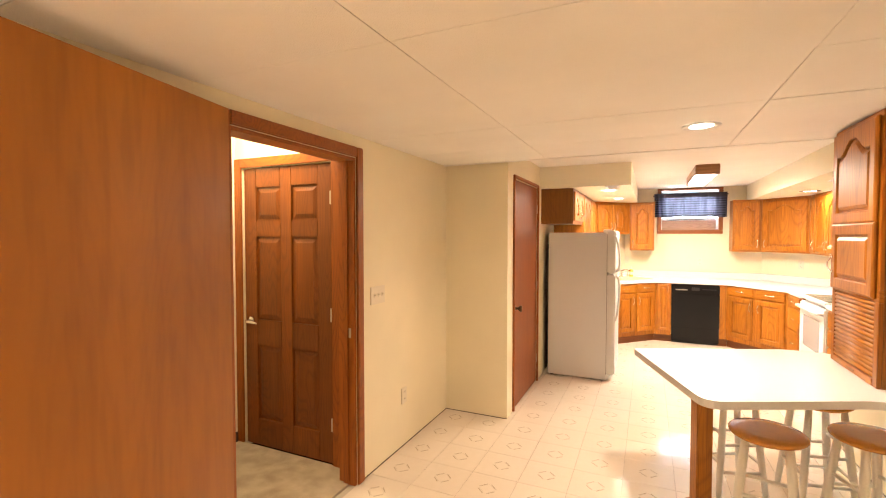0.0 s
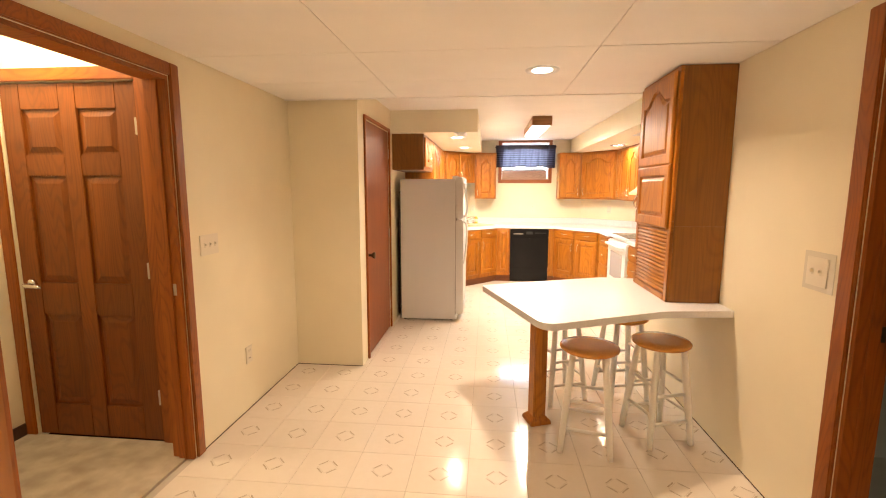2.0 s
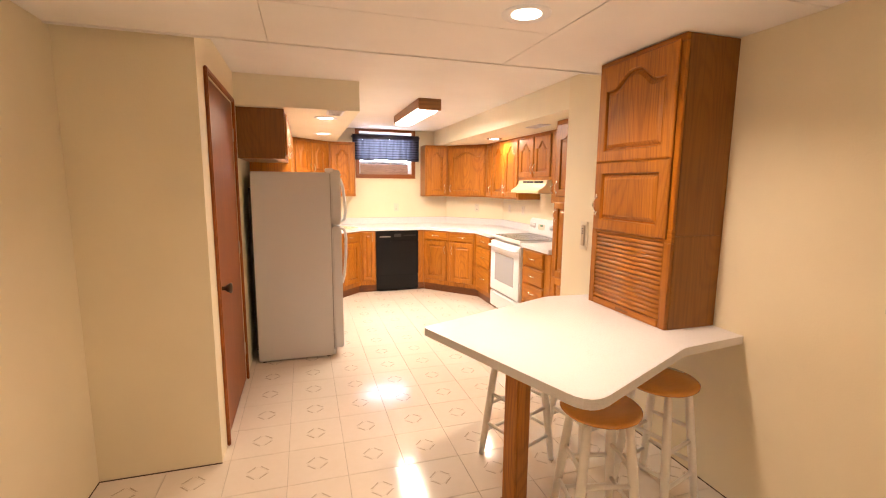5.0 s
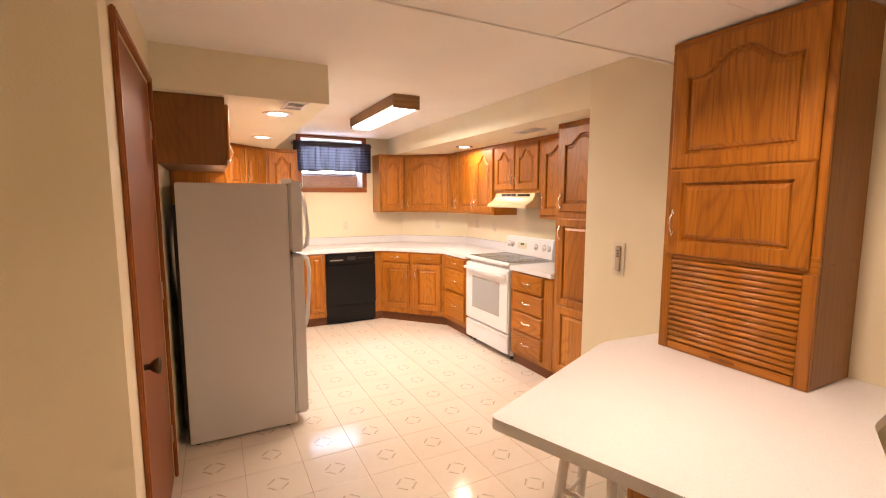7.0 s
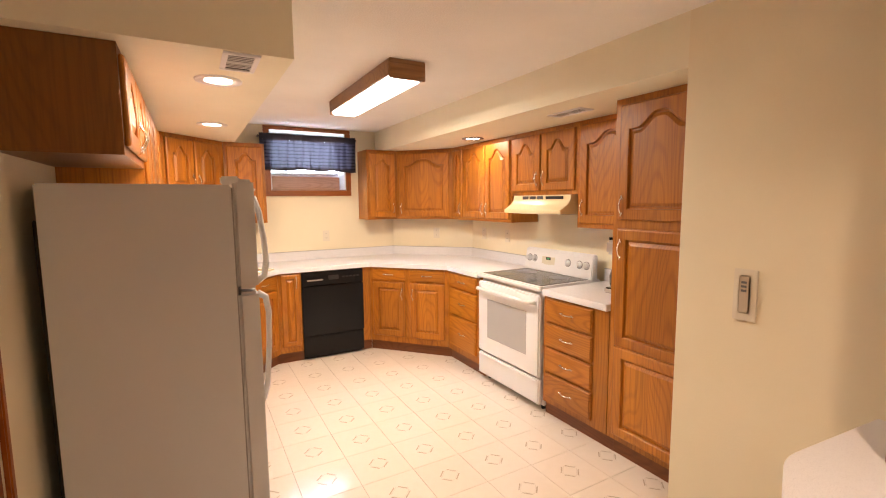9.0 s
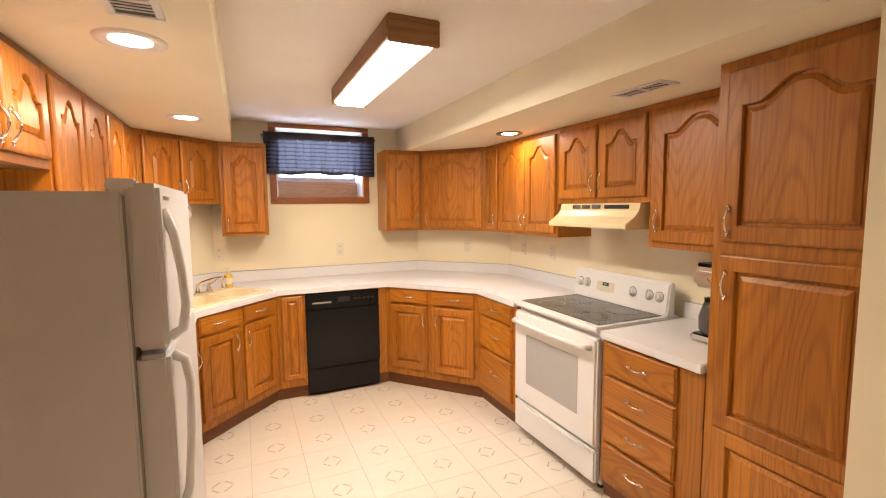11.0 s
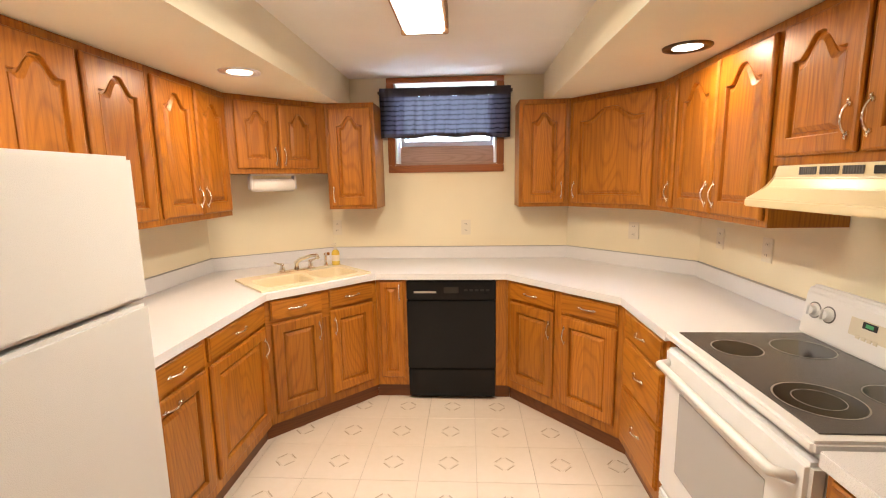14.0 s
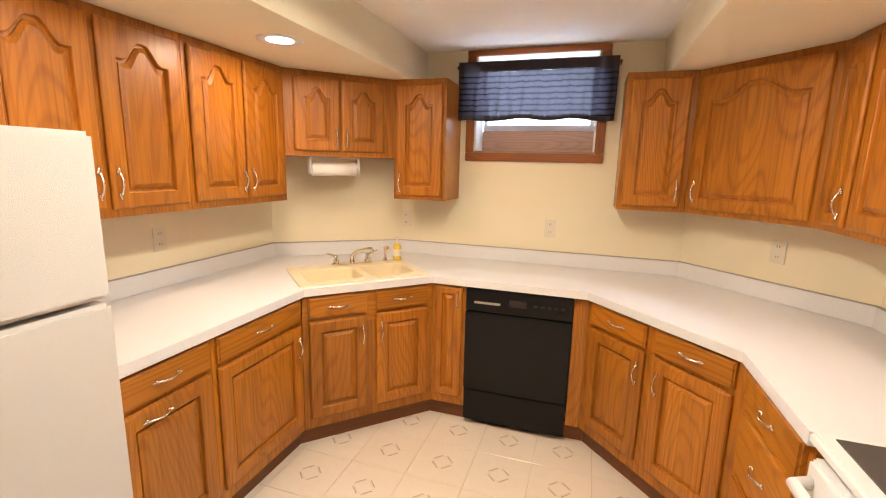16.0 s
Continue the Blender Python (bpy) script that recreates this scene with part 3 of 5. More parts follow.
for hz in (0.25, 1.05, 1.85):
    part("hinge", tube([(-0.006, 0, hz - 0.045), (-0.006, 0, hz + 0.045)], 0.006, 8), M_STEEL, d)

# vestibule
VY = 4.135
structure("carpet", box(-2.315, 2.6, -0.05, XL - 0.045, VY, 0.012), M_CARPET, "beige cut-pile carpet in the vestibule", "carpet")
structure("wall_vestibule_end", box(-2.43, VY, -0.02, -2.245, VY + 0.1, 2.45), M_WALL, "cream painted vestibule wall")
structure("wall_vestibule_end_right", box(-1.435, VY, -0.02, XL - T, VY + 0.1, 2.45), M_WALL, "cream painted vestibule wall")
structure("wall_vestibule_head", box(-2.245, VY, 2.035, -1.435, VY + 0.1, 2.45), M_WALL, "cream painted wall above the panelled door")
structure("wall_vestibule_back", box(-2.43, VY + 0.1, -0.02, -1.285, VY + 0.2, 2.45), M_WALL, "closed wall behind the panelled door")
structure("wall_vestibule_far", box(-2.43, 2.5, -0.02, -2.315, VY, 2.45), M_WALL, "cream painted vestibule wall")
structure("wall_vestibule_near", box(-2.315, 2.48, -0.02, XL - T, 2.60, 2.45), M_WALL, "cream painted vestibule wall")
structure("baseboard_vestibule", box(-2.314, 2.61, 0.012, -2.302, VY - 0.017, 0.085, 0.003), M_BASE, "dark baseboard in the vestibule", "baseboard")
tagged(part("ceiling_light", lathe([(0.14, 2.40), (0.14, 2.45)], 24), M_BULB, None, at=pose(-1.88, 3.90, 0)), "round glowing vestibule ceiling light", "ceiling light")


def six_panel_door():
    ob = thing("door_2", pose(-2.235, VY, 0.0), "dark stained six-panel wooden door, closed, lit from above", "door", kind="structure")
    w, h0 = 0.79, 0.015
    part("leaf", box(0, 0.020, h0, w, 0.045, 2.03), M_DOOR, ob)
    sx = [0.0, 0.115, 0.345, 0.445, 0.675, w]
    zs = [h0, 0.21, 0.755, 0.94, 1.54, 1.655, 1.895, 2.03]
    for i in (0, 2, 4):
        part("stile", box(sx[i], 0.006, h0, sx[i + 1], 0.0205, 2.03, 0.003), M_DOOR, ob)
    for k in (0, 2, 4, 6):
        for c in (1, 3):
            part("rail", box(sx[c] - 0.001, 0.0065, zs[k], sx[c + 1] + 0.001, 0.0205, zs[k + 1], 0.003), M_DOOR, ob)
    for k in (1, 3, 5):
        for c in (1, 3):
            cx, cz = (sx[c] + sx[c + 1]) / 2, (zs[k] + zs[k + 1]) / 2
            pw, ph = sx[c + 1] - sx[c], zs[k + 1] - zs[k]
            bm = skin([arch_loop(pw, ph, 0, 0.001, 0.0), arch_loop(pw, ph, 0, 0.012, -0.001), arch_loop(pw, ph, 0, 0.042, -0.011)])
            part("panel", bm, M_DOOR, ob, at=pose(cx, 0.0199, cz))
    lever = tube([(0.062, 0.006, 0.93), (0.062, -0.012, 0.93)], [0.03, 0.026], 18)
    tube([(0.062, -0.012, 0.93), (0.062, -0.045, 0.93), (0.075, -0.052, 0.93), (0.15, -0.050, 0.925), (0.168, -0.046, 0.918)], [0.011, 0.011, 0.012, 0.010, 0.006], 10, lever)
    part("lever_handle", lever, M_CHROME, ob, "bright chrome lever handle", True)
    for hz in (0.28, 1.02, 1.80):
        part("hinge", box(w - 0.008, -0.004, hz - 0.045, w + 0.010, 0.006, hz + 0.045, 0.002), M_STEEL, ob, "steel butt hinge")
    cs = thing("casing_3", pose(0, 0, 0), "stained casing round the six-panel door", "trim", kind="structure")
    part("side_casing", box(-2.3145, VY - 0.016, 0.012, -2.248, VY, 2.105, 0.004), M_TRIM, cs)
    part("side_casing", box(-1.432, VY - 0.016, 0.012, -1.366, VY, 2.105, 0.004), M_TRIM, cs)
    part("head_casing", box(-2.247, VY - 0.016, 2.038, -1.433, VY, 2.105, 0.004), M_TRIMH, cs)


six_panel_door()

# side room beyond the other doorway
structure("floor_side_room", box(XR + 0.06, 1.9, -0.05, 3.9, 4.4, 0.004), M_TILE2, "pale grey-green floor of the side room", "floor")
structure("wall_side_room_far", box(3.9, 1.8, -0.02, 4.0, 4.5, 2.45), M_BLUEWALL, "pale grey-blue side room wall")
structure("wall_side_room_end", box(XR + T, 4.4, -0.02, 3.9, 4.5, 2.45), M_BLUEWALL, "pale grey-blue side room wall")
structure("wall_side_room_near", box(XR + T, 1.8, -0.02, 3.9, 1.9, 2.45), M_BLUEWALL, "pale grey-blue side room wall")

# closet door
casing("casing_4", XKL, 1, CD0, CD1, 2.045, "red-brown stained casing round the closet door", 0.03)
d = thing("door_3", pose(XKL - 0.03, CD0, 0), "red-brown flush closet door, closed", "door", kind="structure")
part("leaf", box(-0.008, 0.004, 0.012, 0.028, CD1 - CD0 - 0.004, 2.038, 0.002), M_CLOSET, d)
kb = lathe([(0.028, 0.0), (0.028, 0.006), (0.011, 0.010), (0.011, 0.032), (0.020, 0.040), (0.030, 0.058), (0.026, 0.066), (0.010, 0.069)], 20)
part("knob", kb, M_BRONZE, d, "dark bronze knob", True, pose(0.028, 0.040, 0.905, 0, 90, 0))
for hz in (0.25, 1.02, 1.82):
    part("hinge", box(0.024, CD1 - CD0 - 0.012, hz - 0.045, 0.036, CD1 - CD0 + 0.006, hz + 0.045, 0.002), M_STEEL, d, "steel butt hinge")
structure("wall_closet_back", box(XKL - 0.4, YJ + T, -0.02, XKL - 0.35, 6.6, 2.45), M_WALL, "closed wall inside the closet")


# ---- kitchen cabinets ----
def unit(name, p, q, foot, z0, z1, fronts, label, toe=False, body_mat=None):
    """A cabinet whose face runs from p to q; foot: its footprint in the plan; fronts measured along the face from p."""
    turn = math.degrees(math.atan2(q[1] - p[1], q[0] - p[0]))
    inv = pose(p[0], p[1], 0, 0, 0, turn).inverted()
    local = [(inv @ Vector((x, y, 0))).to_2d() for x, y in foot]
    ob = cabinet(name, p, turn, [(a, b) for a, b in local], z0, z1, fronts, label, body_mat=body_mat)
    if toe:
        w = math.hypot(q[0] - p[0], q[1] - p[1])
        part("toe_kick", box(-0.02, 0.045, 0.0, w + 0.02, 0.06, z0 - 0.0005), M_TOE, ob, "dark brown recessed toe kick")
    return ob


ZB0, ZB1 = 0.105, 0.858
DR0, DR1, DO0, DO1 = 0.734, 0.845, 0.165, 0.714
FL, YFACE, YL1 = 0.04, 8.985, 7.855
unit("base_cabinet", (FL, 7.445), (FL, YL1), [(FL, 7.445), (FL, YL1), (XKL + 0.002, YL1), (XKL + 0.002, 7.445)], ZB0, ZB1,
     [("drawer", 0.012, YL1 - 7.462, DR0, DR1, 0, 0), ("flatpull", 0.012, YL1 - 7.462, DO0, DO1, 0.156, 0.67)], "narrow oak base cabinet with drawer and door beside the fridge", True)
unit("base_cabinet", (FL, YL1 + 0.002), (FL, 8.438), [(FL, YL1 + 0.002), (FL, 8.438), (XKL + 0.002, 8.438), (XKL + 0.002, YL1 + 0.002)], ZB0, ZB1,
     [("drawer", 0.020, 8.412 - YL1, DR0, DR1, 0, 0), ("door", 0.020, 8.412 - YL1, DO0, DO1, 8.382 - YL1, 0.60)], "golden oak base cabinet with drawer over a panelled door", True)
A, B = (0.043, 8.443), (0.567, YFACE)
unit("sink_cabinet", A, B, [A, B, (0.567, 9.54), (0.12, 9.54), (XKL + 0.01, 9.04), (XKL + 0.01, 8.443)], ZB0, 0.68,
     [("drawer", 0.030, 0.345, DR0, DR1, 0, 0), ("drawer", 0.400, 0.715, DR0, DR1, 0, 0), ("door", 0.030, 0.345, DO0, DO1, 0.318, 0.61), ("door", 0.400, 0.715, DO0, DO1, 0.427, 0.61)],
     "diagonal oak sink base with two doors and two drawer fronts", True)
dg = Vector((B[0] - A[0], B[1] - A[1])).normalized()
back = Vector((-dg.y, dg.x))
rail = [A, B, (B[0] + back.x * 0.02, B[1] + back.y * 0.02), (A[0] + back.x * 0.02, A[1] + back.y * 0.02)]
for ob in [o for o in scene.objects if o.name == "sink_cabinet"]:
    inv = ob.matrix_basis.inverted()
    part("front_rail", prism([tuple((inv @ Vector((x, y, 0))).to_2d()) for x, y in rail], 0.6805, ZB1), M_OAKH, ob)
unit("base_cabinet", (0.569, YFACE), (0.775, YFACE), [(0.569, YFACE), (0.775, YFACE), (0.775, 9.54), (0.569, 9.54)], ZB0, ZB1,
     [("door", 0.022, 0.186, DO0, DR1, 0.160, 0.77)], "very narrow oak cabinet beside the dishwasher", True)
unit("filler_panel", (1.376, YFACE), (1.453, YFACE), [(1.376, YFACE), (1.453, YFACE), (1.453, 9.54), (1.376, 9.54)], ZB0, ZB1, [], "plain oak filler strip beside the dishwasher", True)
FR, FP = 2.005, 2.007
A, B = (1.455, YFACE - 0.004), (FR, 8.362)
unit("base_cabinet", A, B, [A, B, (2.58, 8.362), (2.58, 8.85), (1.95, 9.52), (1.455, 9.54)], ZB0, ZB1,
     [("drawer", 0.035, 0.385, DR0, DR1, 0, 0), ("drawer", 0.440, 0.795, DR0, DR1, 0, 0), ("door", 0.035, 0.385, DO0, DO1, 0.355, 0.60), ("door", 0.440, 0.795, DO0, DO1, 0.470, 0.60)],
     "diagonal oak corner base with two drawers and two doors", True)
unit("drawer_cabinet", (FR, 8.360), (FR, 7.835), [(FR, 8.360), (FR, 7.835), (2.60, 7.835), (2.60, 8.360)], ZB0, ZB1,
     [("drawer", 0.055, 0.490, 0.717, 0.845, 0, 0), ("drawer", 0.055, 0.490, 0.465, 0.699, 0, 0), ("drawer", 0.055, 0.490, 0.165, 0.447, 0, 0)], "golden oak three-drawer base beside the range", True)
unit("drawer_cabinet", (FR, 7.035), (FR, 6.486), [(FR, 7.035), (FR, 6.486), (2.60, 6.486), (2.60, 7.035)], ZB0, ZB1,
     [("drawer", 0.028, 0.435, 0.692, 0.845, 0, 0), ("drawer", 0.028, 0.435, 0.517, 0.673, 0, 0), ("drawer", 0.028, 0.435, 0.340, 0.498, 0, 0), ("drawer", 0.028, 0.435, 0.145, 0.321, 0, 0)],
     "golden oak four-drawer base between range and pantry", True)
unit("pantry_cabinet", (FP, 6.481), (FP, YE + 0.003), [(FP, 6.481), (FP, YE + 0.003), (2.60, YE + 0.003), (2.60, 6.481)], ZB0, 2.048,
     [("arch", 0.040, 0.525, 1.392, 2.012, 0.068, 1.47), ("door", 0.040, 0.525, 0.672, 1.345, 0.068, 1.23), ("door", 0.040, 0.525, 0.140, 0.6715, None, 0)],
     "tall golden oak pantry cabinet with an arched upper door", True)

# uppers
ZU0, ZU1, UT = 1.315, 2.048, 2.015
UL, UR = -0.266, 2.312


def wall_run(x, back, y0, y1, z0, fronts, label, body_mat=None):
    """A wall cabinet on a side wall, its face at x from y0 to y1."""
    return unit("upper_cabinet", (x, y0), (x, y1), [(x, y0), (x, y1), (back, y1), (back, y0)], z0, ZU1, fronts, label, body_mat=body_mat)


WL, WR = XKL + 0.002, XKR - 0.003
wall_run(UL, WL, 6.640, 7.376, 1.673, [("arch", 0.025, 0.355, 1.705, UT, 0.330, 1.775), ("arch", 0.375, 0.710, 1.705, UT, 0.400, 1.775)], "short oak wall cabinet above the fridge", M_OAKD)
wall_run(UL, WL, 7.378, 8.106, ZU0, [("arch", 0.022, 0.352, 1.345, UT, 0.328, 1.44), ("arch", 0.376, 0.706, 1.345, UT, 0.400, 1.44)], "two-door oak wall cabinet with cathedral arches")
wall_run(UL, WL, 8.108, 8.768, ZU0, [("arch", 0.022, 0.330, 1.345, UT, 0.306, 1.44), ("arch", 0.344, 0.640, 1.345, UT, 0.368, 1.44)], "two-door oak wall cabinet with cathedral arches")
A, B = (UL, 8.770), (0.200, 9.238)
unit("upper_cabinet", A, B, [A, B, (0.200, 9.552), (0.135, 9.552), (XKL + 0.006, 9.04), (XKL + 0.006, 8.770)], 1.570, ZU1,
     [("arch", 0.050, 0.314, 1.600, UT, 0.290, 1.68), ("arch", 0.326, 0.590, 1.600, UT, 0.350, 1.68)], "short diagonal oak wall cabinet above the sink")
unit("upper_cabinet", (0.202, 9.238), (0.545, 9.238), [(0.202, 9.238), (0.545, 9.238), (0.545, YB - 0.002), (0.202, YB - 0.002)], ZU0, ZU1,
     [("arch", 0.022, 0.322, 1.34, UT, 0.047, 1.42)], "single-door oak wall cabinet beside the window")
unit("upper_cabinet", (1.552, 9.275), (1.898, 9.275), [(1.552, 9.275), (1.898, 9.275), (1.898, YB - 0.002), (1.552, YB - 0.002)], ZU0, ZU1,
     [("arch", 0.025, 0.315, 1.34, UT, 0.290, 1.43)], "single-door oak wall cabinet beside the window")
A, B = (1.900, 9.275), (UR, 8.792)
unit("upper_cabinet", A, B, [A, B, (2.60, 8.792), (2.60, 8.85), (1.955, 9.55), (1.900, 9.55)], ZU0, ZU1,
     [("arch", 0.030, 0.600, 1.34, UT, 0.058, 1.43)], "wide diagonal oak corner wall cabinet")
wall_run(UR, WR, 8.790, 8.572, ZU0, [("arch", 0.025, 0.208, 1.34, UT, 0.182, 1.43)], "narrow oak wall cabinet in the corner")
wall_run(UR, WR, 8.570, 7.800, ZU0, [("arch", 0.018, 0.384, 1.34, UT, 0.358, 1.43), ("arch", 0.398, 0.752, 1.34, UT, 0.424, 1.43)], "two-door oak wall cabinet lit by a downlight")
wall_run(UR, WR, 7.798, 7.049, 1.545, [("arch", 0.022, 0.362, 1.575, UT, 0.336, 1.67), ("arch", 0.384, 0.728, 1.575, UT, 0.410, 1.67)], "short two-door oak cabinet above the range hood")
wall_run(UR, WR, 7.047, 6.484, 1.310, [("arch", 0.030, 0.530, 1.340, UT, 0.060, 1.45)], "single-door oak wall cabinet beside the pantry")

# ---- worktops ----
SINK_O = Vector((0.065, 8.428))
SINK_D = Vector((0.507, 0.524)).normalized()
SINK_B = Vector((-SINK_D.y, SINK_D.x))


def sink_at(s, b):
    p = SINK_O + SINK_D * s + SINK_B * b
    return (p.x, p.y)


def slab_with_hole(outer, hole, z0, z1):
    """A flat slab with a hole through it."""
    bm = bmesh.new()
    loops = []
    for z in (z0, z1):
        edges, rings = [], []
        for loop in (outer, hole):
            vs = [bm.verts.new((x, y, z)) for x, y in loop]
            rings.append(vs)
            edges += [bm.edges.new((vs[i], vs[(i + 1) % len(vs)])) for i in range(len(vs))]
        bmesh.ops.triangle_fill(bm, use_beauty=True, edges=edges)
        loops.append(rings)
    for lo, hi in zip(*loops):
        for i in range(len(lo)):
            k = (i + 1) % len(lo)
            bm.faces.new((lo[i], lo[k], hi[k], hi[i]))
    return bm


outer = [(0.068, 7.440), (0.068, 8.428), (0.578, 8.952), (1.440, 8.948), (1.978, 8.345), (1.978, 7.828), (XKR, 7.828), (XKR, 8.86), (1.96, YB), (0.12, YB), (XKL, 9.05), (XKL, 7.440)]
SB0, SB1, SS0, SS1 = 0.050, 0.450, 0.01, 0.70
hole = [sink_at(SS0, SB0), sink_at(SS1, SB0), sink_at(SS1, SB1), sink_at(SS0, SB1)]
wt = thing("worktop", pose(0, 0, 0), "white speckled laminate worktop with a pale splashback", "worktop")
part("top", slab_with_hole(outer, hole, 0.860, 0.900), M_LAM, wt)


def splash(parent, p, q, thick=0.02):
    d = Vector((q[0] - p[0], q[1] - p[1])).normalized()
    nrm = Vector((-d.y, d.x)) * thick
    part("splashback", prism([p, q, (q[0] + nrm.x, q[1] + nrm.y), (p[0] + nrm.x, p[1] + nrm.y)], 0.9005, 0.992, 0.003), M_LAM, parent)
    nr = nrm * 1.06
    part("edge_strip", prism([p, q, (q[0] + nr.x, q[1] + nr.y), (p[0] + nr.x, p[1] + nr.y)], 0.9922, 0.9948), M_STRIP, parent, "thin grey edge strip")


for p, q in (((XKL + 0.001, 9.048), (XKL + 0.001, 7.441)), ((0.12, YB - 0.002), (XKL + 0.001, 9.050)), ((1.958, YB - 0.001), (0.122, YB - 0.001)), ((XKR - 0.001, 8.858), (1.96, YB - 0.002)), ((XKR - 0.001, 7.829), (XKR - 0.001, 8.856))):
    splash(wt, p, q)
w2 = thing("worktop", pose(0, 0, 0), "short white laminate worktop between range and pantry", "worktop")
part("top", box(1.978, 6.486, 0.860, XKR, 7.035, 0.900, 0.003), M_LAM, w2)
splash(w2, (XKR - 0.001, 6.500), (XKR - 0.001, 7.034))


# ---- sink ----
def sink():
    turn = math.degrees(math.atan2(SINK_D.y, SINK_D.x))
    ob = thing("sink", pose(SINK_O.x, SINK_O.y, 0.9005, 0, 0, turn), "almond double-bowl drop-in sink in the corner worktop", "sink")
    bm = bmesh.new()
    x0, x1, y0, y1 = SS0 - 0.02, SS1 + 0.02, SB0 - 0.018, SB1 + 0.018
    bowls = [(SS0 + 0.03, 0.36, SB0 + 0.03, SB1 - 0.085), (0.395, SS1 - 0.03, SB0 + 0.03, SB1 - 0.085)]
    edges = []
    rim = [bm.verts.new((x, y, 0.012)) for x, y in ((x0, y0), (x1, y0), (x1, y1), (x0, y1))]
    edges += [bm.edges.new((rim[i], rim[(i + 1) % 4])) for i in range(4)]
    rings = []
    for a, b, c, d in bowls:
        r = 0.045
        loop = []
        for cx, cy, s in ((b - r, c + r, -90), (b - r, d - r, 0), (a + r, d - r, 90), (a + r, c + r, 180)):
            loop += [(cx + r * math.cos(radians(s + k * 22.5)), cy + r * math.sin(radians(s + k * 22.5))) for k in range(5)]
        vs = [bm.verts.new((x, y, 0.012)) for x, y in loop]
        edges += [bm.edges.new((vs[i], vs[(i + 1) % len(vs)])) for i in range(len(vs))]
        rings.append((vs, loop, ((a + b) / 2, (c + d) / 2)))
    bmesh.ops.triangle_fill(bm, use_beauty=True, edges=edges)
    low = [bm.verts.new((v.co.x, v.co.y, 0.0)) for v in rim]
    for i in range(4):
        bm.faces.new((rim[i], rim[(i + 1) % 4], low[(i + 1) % 4], low[i]))
    for vs, loop, (mx, my) in rings:
        prev = vs
        for k, z in ((0.975, 0.002), (0.95, -0.08), (0.90, -0.155), (0.80, -0.170)):
            ring = [bm.verts.new((mx + (x - mx) * k, my + (y - my) * k, z)) for x, y in loop]
            for i in range(len(ring)):
                m = (i + 1) % len(ring)
                bm.faces.new((prev[i], prev[m], ring[m], ring[i]))
            prev = ring
        bm.faces.new(prev)
    part("basin", bm, M_SINK, ob)
    for _, _, (mx, my) in rings:
        part("drain", lathe([(0.04, -0.1695), (0.04, -0.166), (0.02, -0.167)], 18), M_CHROME, ob, at=pose(mx, my, 0))
    fx, fy = 0.38, SB1 - 0.03
    f = thing("faucet", pose(*sink_at(fx, fy), 0.9128, 0, 0, turn), "chrome two-handle kitchen faucet with side spray on the sink", "faucet")
    part("base_plate", box(-0.13, -0.024, 0, 0.13, 0.024, 0.014, 0.006), M_CHROME, f)
    part("spout", tube([(0, 0, 0.014), (0, 0, 0.06), (0.02, -0.03, 0.085), (0.06, -0.11, 0.115), (0.075, -0.15, 0.118), (0.08, -0.165, 0.10)], [0.017, 0.015, 0.013, 0.011, 0.011, 0.012], 12), M_CHROME, f, "", True)
    for s in (-1, 1):
        h = lathe([(0.020, 0.014), (0.018, 0.03), (0.012, 0.05), (0.014, 0.062), (0.006, 0.068)], 16)
        tube([(0, 0, 0.058), (s * 0.03, -0.012, 0.070), (s * 0.06, -0.02, 0.084)], [0.008, 0.006, 0.005], 8, h)
        part("handle", h, M_CHROME, f, "", True, pose(s * 0.10, 0, 0))
    sp = thing("side_spray", pose(*sink_at(0.60, fy), 0.9128, 0, 0, turn), "chrome side spray standing on the sink deck", "faucet")
    part("body", lathe([(0.020, 0), (0.018, 0.012), (0.010, 0.03), (0.012, 0.07), (0.016, 0.09), (0.008, 0.10)], 14), M_CHROME, sp, "", True)
    part("nozzle", tube([(0, 0, 0.088), (0, -0.04, 0.098)], [0.010, 0.012], 10), M_CHROME, sp)
    soap = thing("soap_bottle", pose(*sink_at(0.69, fy + 0.02), 0.9125), "amber hand soap bottle with a white pump", "bottle")
    part("bottle", lathe([(0.026, 0), (0.028, 0.01), (0.028, 0.085), (0.020, 0.105), (0.012, 0.112)], 18), M_AMBER, soap, "", True)
    part("label_band", lathe([(0.0286, 0.030), (0.0288, 0.034), (0.0288, 0.070), (0.0286, 0.074)], 18), M_PLATE, soap)
    pump = lathe([(0.013, 0.1122), (0.013, 0.124), (0.005, 0.127), (0.005, 0.145), (0.010, 0.148), (0.010, 0.156)], 14)
    tube([(0, 0, 0.152), (-0.03, -0.01, 0.150)], [0.006, 0.004], 8, pump)
    part("pump", pump, M_PLATE, soap, "white pump top")


sink()


